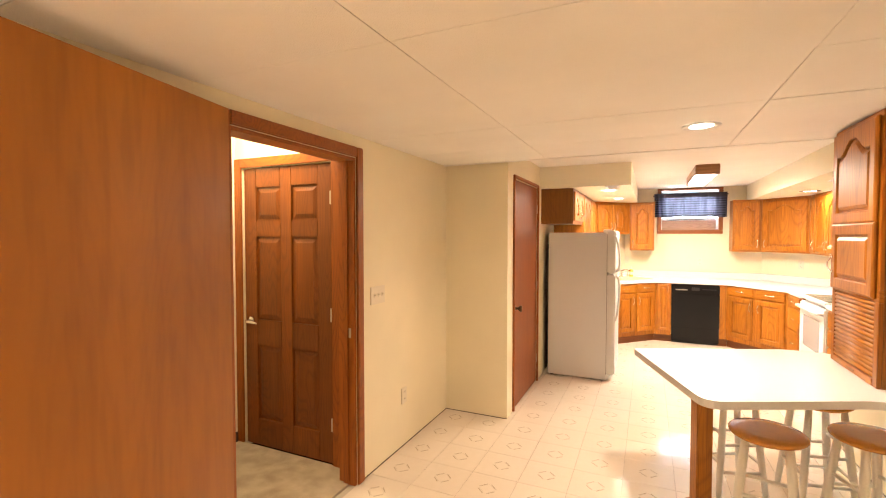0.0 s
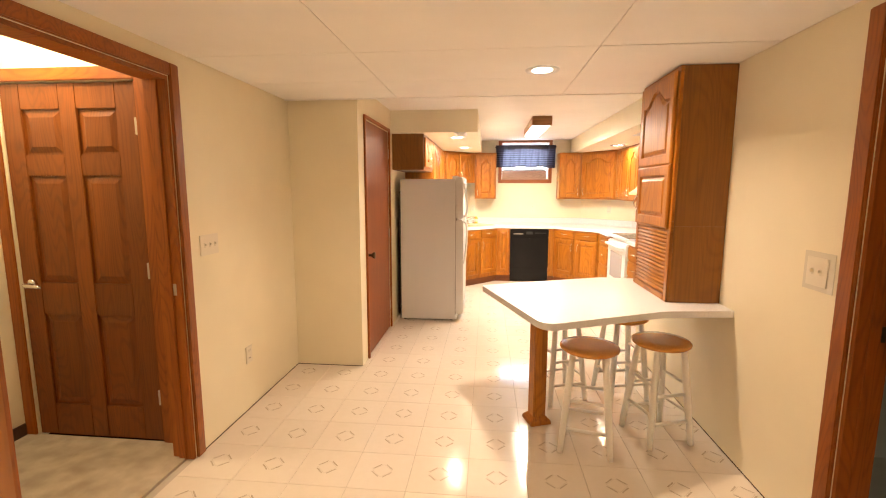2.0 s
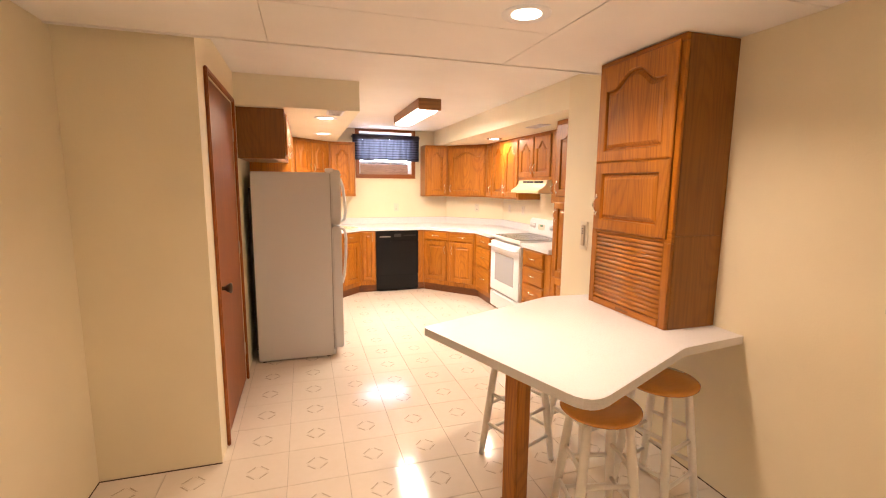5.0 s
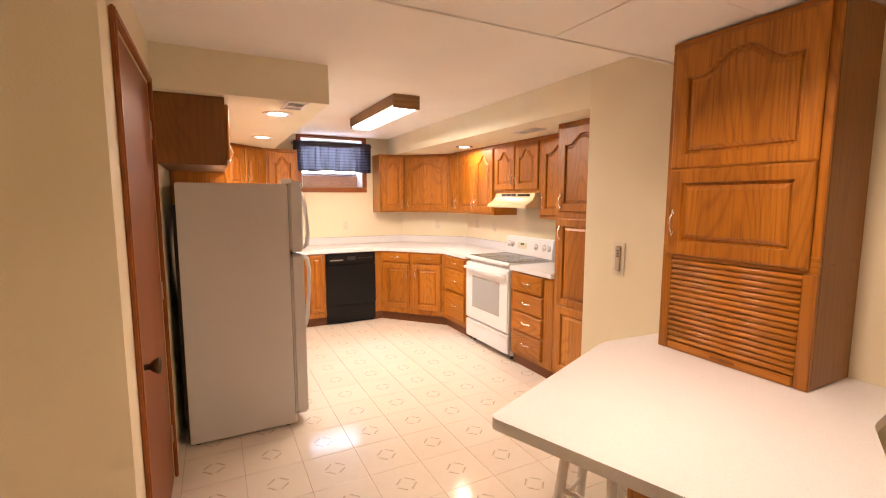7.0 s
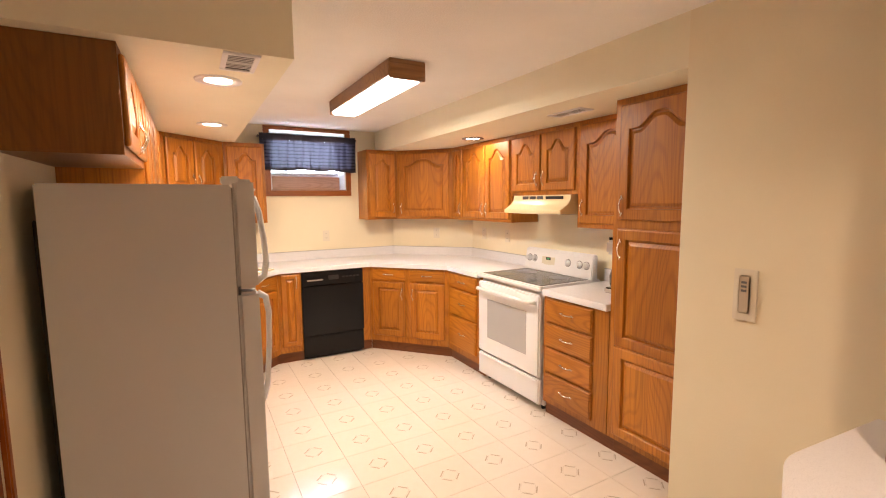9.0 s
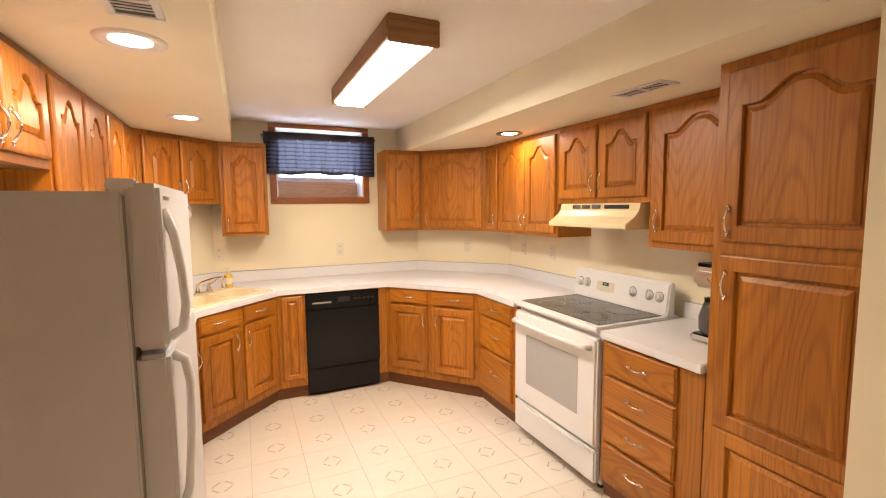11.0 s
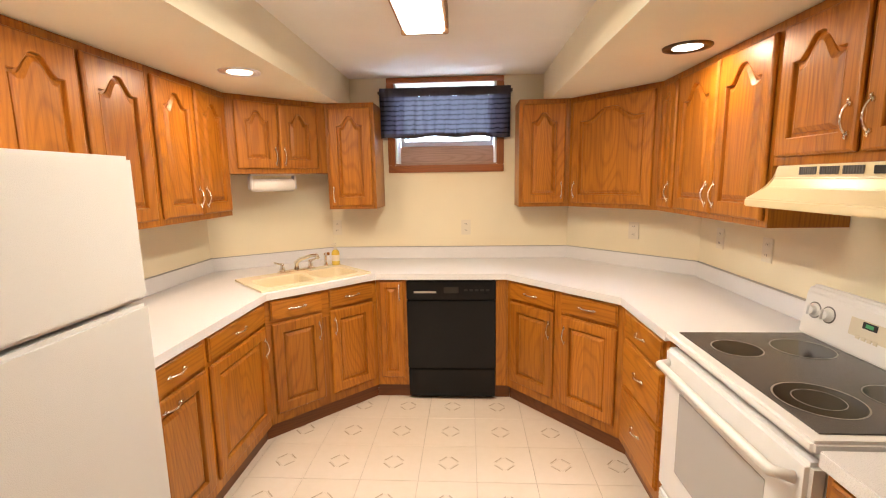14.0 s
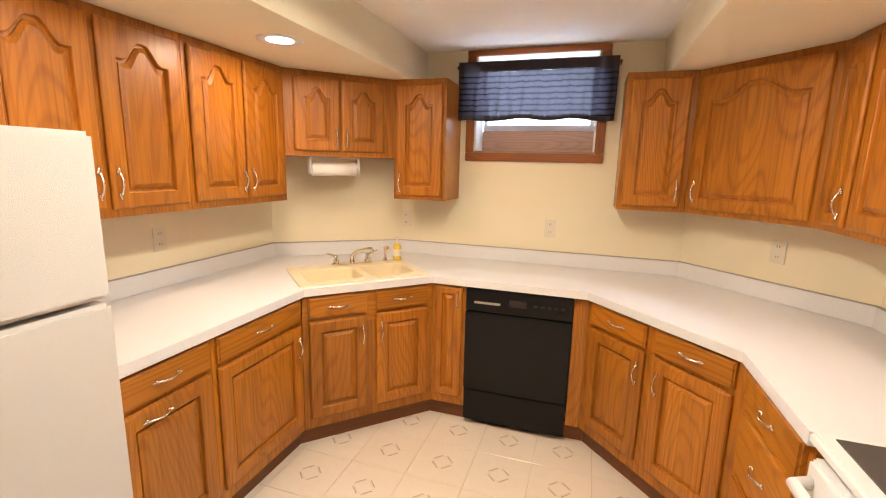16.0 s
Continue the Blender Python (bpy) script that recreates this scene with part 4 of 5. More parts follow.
# ---- appliances ----
def dishwasher():
    ob = thing("dishwasher", pose(0.778, 8.977, 0), "black built-in dishwasher below the worktop", "dishwasher")
    w = 0.595
    part("body", box(0.004, 0.03, 0.10, w - 0.004, 0.52, 0.850), M_BLACK, ob)
    part("control_panel", box(0, -0.012, 0.718, w, 0.0295, 0.850, 0.006), M_BLACK, ob)
    part("door", box(0, -0.018, 0.235, w, 0.0295, 0.713, 0.006), M_BLACK, ob)
    part("kick_panel", box(0.003, -0.004, 0.03, w - 0.003, 0.0295, 0.228, 0.005), M_BLACK, ob)
    part("toe_panel", box(0.01, 0.05, 0.001, w - 0.01, 0.07, 0.0999), M_DARK, ob)
    part("latch", box(0.25, -0.020, 0.765, 0.35, -0.0121, 0.81, 0.004), M_DARK, ob)
    part("badge", box(0.05, -0.0132, 0.765, 0.20, -0.0121, 0.778), M_STEEL, ob, "small silver maker's strip")
    for i in range(5):
        part("button", box(0.385 + i * 0.036, -0.0155, 0.778, 0.410 + i * 0.036, -0.0121, 0.793, 0.002), M_DARK, ob)
    part("dial", tube([(0.53, -0.0121, 0.750), (0.53, -0.024, 0.750)], [0.019, 0.016], 18), M_BLACK, ob)


dishwasher()


def fridge():
    ob = thing("refrigerator", pose(0, 0, 0), "white top-freezer refrigerator with textured sides", "refrigerator")
    y0, y1 = 6.738, 7.432
    part("body", box(-0.540, y0, 0.014, 0.066, y1, 1.578, 0.006), M_FRIDGE, ob)
    part("gasket", box(0.0665, y0 + 0.006, 0.07, 0.0715, y1 - 0.006, 1.565), M_GASKET, ob)
    part("freezer_door", box(0.072, y0, 1.148, 0.152, y1, 1.600, 0.012), M_FRIDGE, ob)
    part("fridge_door", box(0.072, y0, 0.075, 0.152, y1, 1.134, 0.012), M_FRIDGE, ob)
    part("base_grille", box(0.04, y0 + 0.02, 0.012, 0.085, y1 - 0.02, 0.068, 0.004), M_WHITE, ob)
    part("hinge_cap", box(0.03, y0 + 0.01, 1.5785, 0.10, y0 + 0.05, 1.612, 0.006), M_WHITE, ob)
    yh = y0 + 0.055

    def handle(za, zb, up):
        pts = [(0.150, yh, za), (0.182, yh, za + 0.02 * up), (0.192, yh, za + 0.09 * up), (0.187, yh, (za + zb) / 2), (0.173, yh, zb - 0.07 * up), (0.150, yh, zb)]
        part("handle", tube(pts, [0.016, 0.014, 0.013, 0.012, 0.013, 0.015], 10), M_WHITE, ob, "smooth curved white handle", True)

    handle(1.170, 1.53, 1)
    handle(1.118, 0.64, -1)
    part("emblem", tube([(0.1521, y0 + 0.075, 1.557), (0.1545, y0 + 0.075, 1.567)], 0.012, 16), M_STEEL, ob)
    part("condenser", box(-0.562, y0 + 0.05, 0.10, -0.5405, y1 - 0.05, 1.45, 0.003), M_DARK, ob, "black condenser coil panel")
    for yy in (y0 + 0.04, y1 - 0.04):
        for xx in (-0.50, 0.02):
            part("foot", lathe([(0.018, 0.0), (0.018, 0.008), (0.008, 0.0145)], 10), M_RUBBER, ob, at=pose(xx, yy, 0))


fridge()


def stove():
    ob = thing("range", pose(0.072, 0.197, -0.008), "white electric range with a black ceramic cooktop", "range")
    y0, y1, xf = 6.855, 7.618, 1.905
    part("body", box(1.955, y0, 0.052, 2.50, y1, 0.885, 0.004), M_WHITE, ob)
    part("oven_door", box(xf, y0 + 0.004, 0.265, 1.9545, y1 - 0.004, 0.855, 0.012), M_WHITE, ob)
    part("oven_window", box(xf - 0.002, y0 + 0.14, 0.40, xf + 0.004, y1 - 0.14, 0.72, 0.0), M_OVENGLASS, ob, "pale grey reflective oven window")
    hb = tube([(xf - 0.002, y0 + 0.04, 0.800), (xf - 0.045, y0 + 0.06, 0.803), (xf - 0.050, (y0 + y1) / 2, 0.805), (xf - 0.045, y1 - 0.06, 0.803), (xf - 0.002, y1 - 0.04, 0.800)], 0.015, 12)
    part("handle", hb, M_WHITE, ob, "white bar handle", True)
    part("storage_drawer", box(xf + 0.004, y0 + 0.004, 0.067, 1.9545, y1 - 0.004, 0.252, 0.010), M_WHITE, ob)
    part("drawer_lip", box(xf - 0.006, y0 + 0.03, 0.225, xf + 0.0035, y1 - 0.03, 0.243, 0.004), M_WHITE, ob)
    part("cooktop_frame", box(xf - 0.004, y0 - 0.004, 0.8855, 2.50, y1 + 0.004, 0.918, 0.008), M_WHITE, ob)
    part("cooktop", box(xf + 0.035, y0 + 0.03, 0.9175, 2.40, y1 - 0.03, 0.9215, 0.001), M_GLASSTOP, ob, "black ceramic glass cooktop")
    for bx, by, r in ((2.06, 7.05, 0.105), (2.06, 7.42, 0.080), (2.28, 7.06, 0.080), (2.28, 7.42, 0.095)):
        part("burner", lathe([(r, 0.0), (r, 0.0004)], 40), M_BURNER, ob, "dark round burner zone", at=pose(bx, by, 0.9216))
        for k in (1.0, 0.58) if r > 0.1 else (1.0,):
            bm = bmesh.new()
            for i in range(40):
                a, b = 2 * math.pi * i / 40, 2 * math.pi * (i + 1) / 40
                q = [(r * k * s * math.cos(t), r * k * s * math.sin(t), 0) for s, t in ((1, a), (1, b), (0.955, b), (0.955, a))]
                bm.faces.new([bm.verts.new(p) for p in q])
            part("burner_ring", bm, M_RING, ob, "grey printed burner ring", at=pose(bx, by, 0.9224))
    # sloping control panel
    bm = bmesh.new()
    prof = [(2.400, 0.9185), (2.47, 0.9185), (2.47, 1.105), (2.435, 1.105), (2.420, 1.085)]
    ends = [[bm.verts.new((x, y, z)) for x, z in prof] for y in (y0, y1)]
    bm.faces.new(ends[0])
    bm.faces.new(ends[1][::-1])
    for i in range(5):
        k = (i + 1) % 5
        bm.faces.new((ends[0][i], ends[0][k], ends[1][k], ends[1][i]))
    bmesh.ops.bevel(bm, geom=list(bm.edges), offset=0.008, segments=2, affect="EDGES")
    cp = part("control_panel", bm, M_WHITE, ob)
    tilt = math.degrees(math.atan2(0.020, 0.1665))

    def on_panel(y, z):
        return pose(2.4005 + (z - 0.9185) * 0.12, y, z, 0, -90 + tilt, 0)

    for yy in (y1 - 0.06, y1 - 0.125, y0 + 0.25, y0 + 0.13, y0 + 0.06):
        kn = lathe([(0.026, 0.0), (0.026, 0.004), (0.020, 0.008), (0.018, 0.022), (0.010, 0.024)], 20)
        box(-0.019, -0.004, 0.0235, 0.019, 0.004, 0.031, 0.002, kn)
        part("knob", kn, M_WHITE, cp, "white control knob", False, on_panel(yy, 1.02))
        rg = lathe([(0.031, 0.0006), (0.031, 0.0015)], 24)
        part("dial_mark", rg, M_INK, cp, "", False, on_panel(yy, 1.02))
    part("clock", box(-0.011, -0.026, 0.0008, 0.011, 0.026, 0.003, 0.0), M_DARK, cp, "dark clock window", at=on_panel((y0 + y1) / 2 + 0.09, 1.03))
    part("clock_digits", box(-0.006, -0.014, 0.0031, 0.006, 0.014, 0.0036), M_GREEN, cp, "small green lit digits", at=on_panel((y0 + y1) / 2 + 0.09, 1.03))
    part("clock_surround", box(-0.030, -0.075, 0.0, 0.030, 0.075, 0.0007), M_PLATEG, cp, at=on_panel((y0 + y1) / 2 + 0.09, 1.015))
    for i in range(4):
        part("button", box(-0.006, -0.008, 0, 0.006, 0.008, 0.003, 0.001), M_PLATEG, cp, at=on_panel((y0 + y1) / 2 + 0.06 + i * 0.022, 0.985))
    for yy in (y0 + 0.05, y1 - 0.05):
        for xx in (2.0, 2.45):
            part("foot", lathe([(0.016, 0), (0.016, 0.044)], 10), M_RUBBER, ob, at=pose(xx, yy, 0.008))


stove()


def hood():
    ob = thing("range_hood", pose(0, 0, 0), "almond enamel range hood with a slotted front", "range hood")
    y0, y1 = 7.072, 7.715
    bm = bmesh.new()
    prof = [(2.17, 1.405), (2.17, 1.432), (2.24, 1.470), (2.265, 1.500), (2.27, 1.543), (2.605, 1.543), (2.605, 1.405)]
    ends = [[bm.verts.new((x, y, z)) for x, z in prof] for y in (y0, y1)]
    bm.faces.new(ends[0])
    bm.faces.new(ends[1][::-1])
    for i in range(len(prof)):
        k = (i + 1) % len(prof)
        bm.faces.new((ends[0][i], ends[0][k], ends[1][k], ends[1][i]))
    bmesh.ops.bevel(bm, geom=list(bm.edges), offset=0.004, segments=2, affect="EDGES")
    part("canopy", bm, M_ALMOND, ob)
    part("switch_plate", box(2.260, y0 + 0.07, 1.512, 2.2675, y0 + 0.25, 1.534, 0.001), M_DARK, ob, "black switch strip")
    for i in range(3):
        for k in range(8):
            ya = y0 + 0.285 + i * 0.085 + k * 0.009
            part("slot", box(2.262, ya, 1.512, 2.2678, ya + 0.004, 1.536), M_INK, ob)
    part("filter", box(2.23, y0 + 0.04, 1.400, 2.57, y1 - 0.04, 1.4048), M_STEEL, ob, "metal grease filter")


hood()


def coffee_maker():
    ob = thing("coffee_maker", pose(2.36, 6.66, 0.9005, 0, 0, 180), "black and steel drip coffee maker on the worktop", "coffee maker")
    part("base", box(-0.11, -0.085, 0, 0.11, 0.085, 0.035, 0.010), M_BLACK, ob)
    part("tower", box(-0.11, -0.085, 0.0355, -0.02, 0.085, 0.25, 0.008), M_BLACK, ob)
    part("brew_head", box(-0.11, -0.09, 0.2505, 0.105, 0.09, 0.345, 0.018), M_STEEL, ob, "brushed steel head")
    part("lid", box(-0.10, -0.08, 0.3455, 0.095, 0.08, 0.362, 0.008), M_BLACK, ob)
    part("front_band", box(0.112, -0.07, 0.006, 0.116, 0.07, 0.030, 0.001), M_STEEL, ob)
    c = part("carafe", lathe([(0.055, 0.0), (0.068, 0.02), (0.070, 0.08), (0.055, 0.13), (0.048, 0.15)], 24), M_GLASSTOP, ob, "dark glass carafe", True, pose(0.05, 0, 0.037))
    part("carafe_lid", lathe([(0.048, 0.1505), (0.050, 0.165), (0.02, 0.172)], 20), M_BLACK, c)
    part("carafe_handle", tube([(0.05, 0.03, 0.14), (0.085, 0.06, 0.135), (0.09, 0.065, 0.06), (0.06, 0.04, 0.03)], 0.009, 8), M_BLACK, c)
    part("emblem", tube([(0.1052, 0, 0.30), (0.108, 0, 0.30)], 0.016, 16), M_CHROME, ob)


coffee_maker()


def paper_towel():
    a, b = Vector((UL, 8.770)), Vector((0.200, 9.238))
    d = (b - a).normalized()
    mid = a + d * 0.30 + Vector((-d.y, d.x)) * 0.09
    turn = math.degrees(math.atan2(d.y, d.x))
    ob = thing("paper_towel_holder", pose(mid.x, mid.y, 1.5695, 0, 0, turn), "white paper towel roll under the corner cabinet", "paper towel holder")
    part("mounting_bar", box(-0.150, -0.02, -0.012, 0.150, 0.02, 0.0, 0.003), M_WHITE, ob)
    for s in (-1, 1):
        part("bracket", box(s * 0.148 - 0.008, -0.028, -0.105, s * 0.148 + 0.008, 0.028, -0.0125, 0.005), M_WHITE, ob)
    part("roll", tube([(-0.136, 0, -0.075), (0.136, 0, -0.075)], 0.042, 24), M_PAPER, ob, "roll of white paper", True)


paper_towel()


# ---- peninsula ----
def peninsula():
    ob = thing("breakfast_counter", pose(0, 0, 0), "white laminate breakfast counter on an oak post, fixed to the wall", "counter")
    raw = [(0.380, 4.910, 0.03), (0.698, 4.022, 0.10), (1.375, 4.340, 0.03), (XR - 0.001, 4.388, 0.0), (XR - 0.001, 5.240, 0.0), (1.265, 5.283, 0.06)]
    poly = []
    for i, (x, y, r) in enumerate(raw):
        p = Vector((x, y))
        if not r:
            poly.append((x, y))
            continue
        a = (Vector(raw[i - 1][:2]) - p).normalized() * r
        b = (Vector(raw[(i + 1) % len(raw)][:2]) - p).normalized() * r
        for k in range(7):
            t = k / 6
            q = p + a * (1 - t) ** 2 + b * t ** 2
            poly.append((q.x, q.y))
    part("top", prism(poly, 0.778, 0.815), M_LAM, ob)
    ps = part("post", box(-0.042, -0.042, 0.0, 0.042, 0.042, 0.777, 0.005), M_OAK, ob, "square oak post", at=pose(0.745, 4.62, 0, 0, 0, 20))
    bm = bmesh.new()
    lo = [bm.verts.new((x * 0.068, y * 0.068, 0.0)) for x, y in ((-1, -1), (1, -1), (1, 1), (-1, 1))]
    md = [bm.verts.new((x * 0.066, y * 0.066, 0.022)) for x, y in ((-1, -1), (1, -1), (1, 1), (-1, 1))]
    hi = [bm.verts.new((x * 0.0425, y * 0.0425, 0.048)) for x, y in ((-1, -1), (1, -1), (1, 1), (-1, 1))]
    for r0, r1 in ((lo, md), (md, hi)):
        for i in range(4):
            bm.faces.new((r0[i], r0[(i + 1) % 4], r1[(i + 1) % 4], r1[i]))
    bm.faces.new(lo[::-1])
    part("foot_moulding", bm, M_OAK, ps)
    part("wall_cleat", box(XR - 0.03, 4.60, 0.72, XR - 0.002, 5.20, 0.7775, 0.003), M_OAK, ob)


peninsula()


def hutch():
    """The wall cabinet standing on the breakfast counter: two-panel door above, tambour below."""
    x0, y0, y1, zt = 1.478, 4.548, 5.138, 2.148
    ob = thing("hutch_cabinet", pose(x0, y1, 0, 0, 0, -90), "tall oak cabinet with arched door and tambour front on the counter", "cabinet")
    w, dpt = y1 - y0, XR - 0.001 - x0
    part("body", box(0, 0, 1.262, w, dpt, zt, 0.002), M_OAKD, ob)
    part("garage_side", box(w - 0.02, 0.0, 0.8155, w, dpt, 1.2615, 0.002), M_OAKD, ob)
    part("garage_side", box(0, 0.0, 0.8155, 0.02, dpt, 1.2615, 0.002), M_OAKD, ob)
    part("face_frame", box(0, -0.019, 1.228, w, -0.0005, 1.290, 0.002), M_OAKH, ob)
    part("face_frame", box(0, -0.019, 2.115, w, -0.0005, zt, 0.002), M_OAKH, ob)
    for a in (0, w - 0.045):
        part("face_frame", box(a, -0.019, 0.8155, a + 0.045, -0.0005, 1.2275, 0.002), M_OAK, ob)
        part("face_frame", box(a, -0.018, 1.2905, a + 0.045, -0.0005, 2.1145, 0.002), M_OAK, ob)
    d = part("door", panel_door(w - 0.05, 0.5095, 0.075, mat=M_OAK), M_OAK, ob, at=pose(w / 2, -0.0195, 1.870))
    d2 = part("door_lower_panel", panel_door(w - 0.05, 0.370, 0, mat=M_OAK), M_OAK, ob, at=pose(w / 2, -0.0195, 1.430))
    add_pull(d2, -(w - 0.05) / 2 + 0.03, -0.047, False)
    part("tambour_backing", box(0.045, -0.008, 0.8155, w - 0.045, -0.001, 1.227), M_TOE, ob)
    nsl = 17
    slat = tube([(-(w - 0.094) / 2, 0, 0), ((w - 0.094) / 2, 0, 0)]  , 0.0114, 10)
    sm = mesh_of(slat, M_OAKH, True)
    for i in range(nsl):
        part("slat", sm, M_OAKH, ob, at=pose(w / 2, -0.009, 0.866 + i * 0.0232))
    part("tambour_rail", box(0.048, -0.022, 0.8165, w - 0.048, -0.0085, 0.852, 0.003), M_OAKH, ob)
    part("finger_pull", box(w / 2 - 0.05, -0.026, 0.829, w / 2 + 0.05, -0.0222, 0.841, 0.002), M_OAKD, ob)


hutch()


def stool(m):
    ob = thing("bar_stool", m, "round honey-varnished bar stool with white painted legs", "stool", "stools round the breakfast counter")
    H = 0.600
    part("seat", lathe([(0.10, H - 0.034), (0.150, H - 0.030), (0.163, H - 0.018), (0.163, H - 0.008), (0.152, H), (0.10, H + 0.001), (0.03, H)], 32), M_SEAT, ob, "honey-varnished round wooden seat", True)
    top, low = 0.085, 0.135
    legs = []
    for sx, sy in ((-1, -1), (1, -1), (1, 1), (-1, 1)):
        a, b = Vector((sx * low, sy * low, 0.0)), Vector((sx * top, sy * top, H - 0.033))
        pts = [a.lerp(b, t) for t in (0, 0.2, 0.5, 0.8, 1)]
        part("leg", tube(pts, [0.015, 0.018, 0.020, 0.019, 0.016], 12), M_STOOLP, ob, "", True)
        legs.append((a, b))
    for k, (z1, z2) in enumerate(((0.14, 0.30), (0.19, 0.36), (0.14, 0.30), (0.19, 0.36))):
        (a0, b0), (a1, b1) = legs[k], legs[(k + 1) % 4]
        for z in (z1, z2):
            t = z / (H - 0.033)
            part("rung", tube([a0.lerp(b0, t), a1.lerp(b1, t)], 0.0095, 8), M_STOOLP, ob, "", True)
    return ob


s1 = stool(pose(1.000, 4.380, 0, 0, 0, -13))
copy_thing(s1, pose(1.440, 4.520, 0, 0, 0, 17))
copy_thing(s1, pose(0.935, 4.985, 0, 0, 0, 21))
copy_thing(s1, pose(1.370, 5.020, 0, 0, 0, 12))


# ---- window ----
def window():
    ob = thing("window_1", pose(0, 0, 0), "small high basement window in a stained wood frame", "window", kind="structure")
    f = 0.055
    a, b, c, d = WX0, WX1, WZ0, WZ1
    part("window_frame", box(a - f, YB - 0.018, c - f, b + f, YB - 0.0005, c, 0.004), M_TRIMH, ob)
    part("window_frame", box(a - f, YB - 0.018, d, b + f, YB - 0.0005, d + 0.038, 0.004), M_TRIMH, ob)
    part("window_frame", box(a - f, YB - 0.018, c + 0.0005, a, YB - 0.0005, d - 0.0005, 0.004), M_TRIM, ob)
    part("window_frame", box(b, YB - 0.018, c + 0.0005, b + f, YB - 0.0005, d - 0.0005, 0.004), M_TRIM, ob)
    part("window_sill", box(a, YB, c, b, YB + 0.21, c + 0.012), M_WELL, ob, "wooden sill board")
    part("sill_riser", box(a, YB + 0.20, c + 0.0125, b, YB + 0.215, c + 0.155), M_WELL, ob, "pinkish-brown board below the sash")
    for x0, x1 in ((a, a + 0.012), (b - 0.012, b)):
        part("reveal", box(x0, YB, c + 0.0125, x1, YB + 0.1995, d), M_SASH, ob, "white side reveal")
    y = YB + 0.205
    for bx in ((a + 0.012, c + 0.156, b - 0.012, c + 0.195), (a + 0.012, d - 0.035, b - 0.012, d), (a + 0.012, c + 0.1955, a + 0.045, d - 0.0355), (b - 0.045, c + 0.1955, b - 0.012, d - 0.0355)):
        part("sash", box(bx[0], y, bx[1], bx[2], y + 0.03, bx[3], 0.003), M_SASH, ob, "white sash bar")
    g = part("pane", box(a + 0.046, y + 0.012, c + 0.196, b - 0.046, y + 0.016, d - 0.036), M_GLASS, ob)
    g.visible_shadow = False
    structure("backdrop", box(a - 1.2, YB + 1.0, 0.9, b + 1.2, YB + 1.02, 3.6), M_SKY, "bright overcast sky beyond the window", "backdrop")
    structure("ground", box(-60, YB + 0.6, 1.0, 60, 80, 1.62), M_WELL, "bare earth outside the basement window", "ground")
    structure("window_well", box(a - 0.3, YB + 0.55, 1.0, b + 0.3, YB + 0.599, 1.80), M_SASH, "pale window well outside", "window well")

    rod = thing("curtain_rod", pose(0, 0, 0), "thin dark curtain rod above the window", "curtain rod")
    part("rod", tube([(a - 0.11, YB - 0.05, 2.158), (b + 0.11, YB - 0.05, 2.158)], 0.007, 10), M_BRONZE, rod)
    for x in (a - 0.108, b + 0.108):
        part("bracket", box(x - 0.006, YB - 0.055, 2.148, x + 0.006, YB - 0.0005, 2.168, 0.002), M_BRONZE, rod)
    v = thing("valance", pose((a + b) / 2, YB - 0.050, 0), "sheer navy striped valance gathered on a rod", "curtain")

    def cloth(z0, z1, puff, nz):
        bm = bmesh.new()
        rng = random.Random(9)
        nx, half = 150, (b - a) / 2 + 0.10
        ph = [rng.uniform(0, 6.28) for _ in range(6)]
        grid = []
        for k in range(nz + 1):
            t = k / nz
            row = []
            for i in range(nx + 1):
                u = -1 + 2 * i / nx
                drop = min(1.0, max(0.0, (2.160 - (z0 + (z1 - z0) * t)) / 0.33))
                fold = (math.sin(u * 34 + ph[0] + 1.2 * math.sin(u * 5 + ph[1])) * 0.5 + math.sin(u * 61 + ph[2] + 3 * drop) * 0.3 * (1 - drop * 0.6) + math.sin(u * 13 + ph[3]) * 0.5) * puff
                sag = 0.007 * math.sin(u * 9 + ph[4]) * drop + 0.01 * abs(u) * drop
                row.append(bm.verts.new((u * half + 0.006 * math.sin(u * 40 + ph[5]) * drop, -0.012 + fold * (0.35 + drop), z0 + (z1 - z0) * t - sag)))
            grid.append(row)
        for r0, r1 in zip(grid, grid[1:]):
            for i in range(nx):
                bm.faces.new((r0[i], r0[i + 1], r1[i + 1], r1[i]))
        return bm

    part("fabric", cloth(1.860, 2.1255, 0.014, 14), M_SHEER, v, "", True)
    part("header", cloth(2.1255, 2.188, 0.010, 4), M_HEM, v, "dark gathered rod pocket", True)
    part("hem", cloth(1.832, 1.860, 0.014, 2), M_HEM, v, "dark hem", True)


window()


# ---- lights and vents ----
def downlight(x, y, z, ring_mat, label):
    ob = thing("recessed_light", pose(x, y, z), label, "recessed light", "recessed downlights")
    ring = bmesh.new()
    prof = [(0.098, 0.0), (0.096, -0.006), (0.078, -0.007), (0.068, -0.004), (0.056, -0.0025)]
    rings = [[ring.verts.new((r * math.cos(2 * math.pi * j / 32), r * math.sin(2 * math.pi * j / 32), q)) for j in range(32)] for r, q in prof]
    for r0, r1 in zip(rings, rings[1:]):
        for j in range(32):
            ring.faces.new((r0[j], r0[(j + 1) % 32], r1[(j + 1) % 32], r1[j]))
    part("trim_ring", ring, ring_mat, ob, "", True)
    part("bulb", lathe([(0.058, -0.0015), (0.058, -0.004), (0.03, -0.006)], 32), M_BULB, ob, "glowing bulb face")


# One seen can, plus the added one that stays behind the camera.
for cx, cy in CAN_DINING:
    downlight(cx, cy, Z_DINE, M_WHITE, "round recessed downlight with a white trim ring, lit")
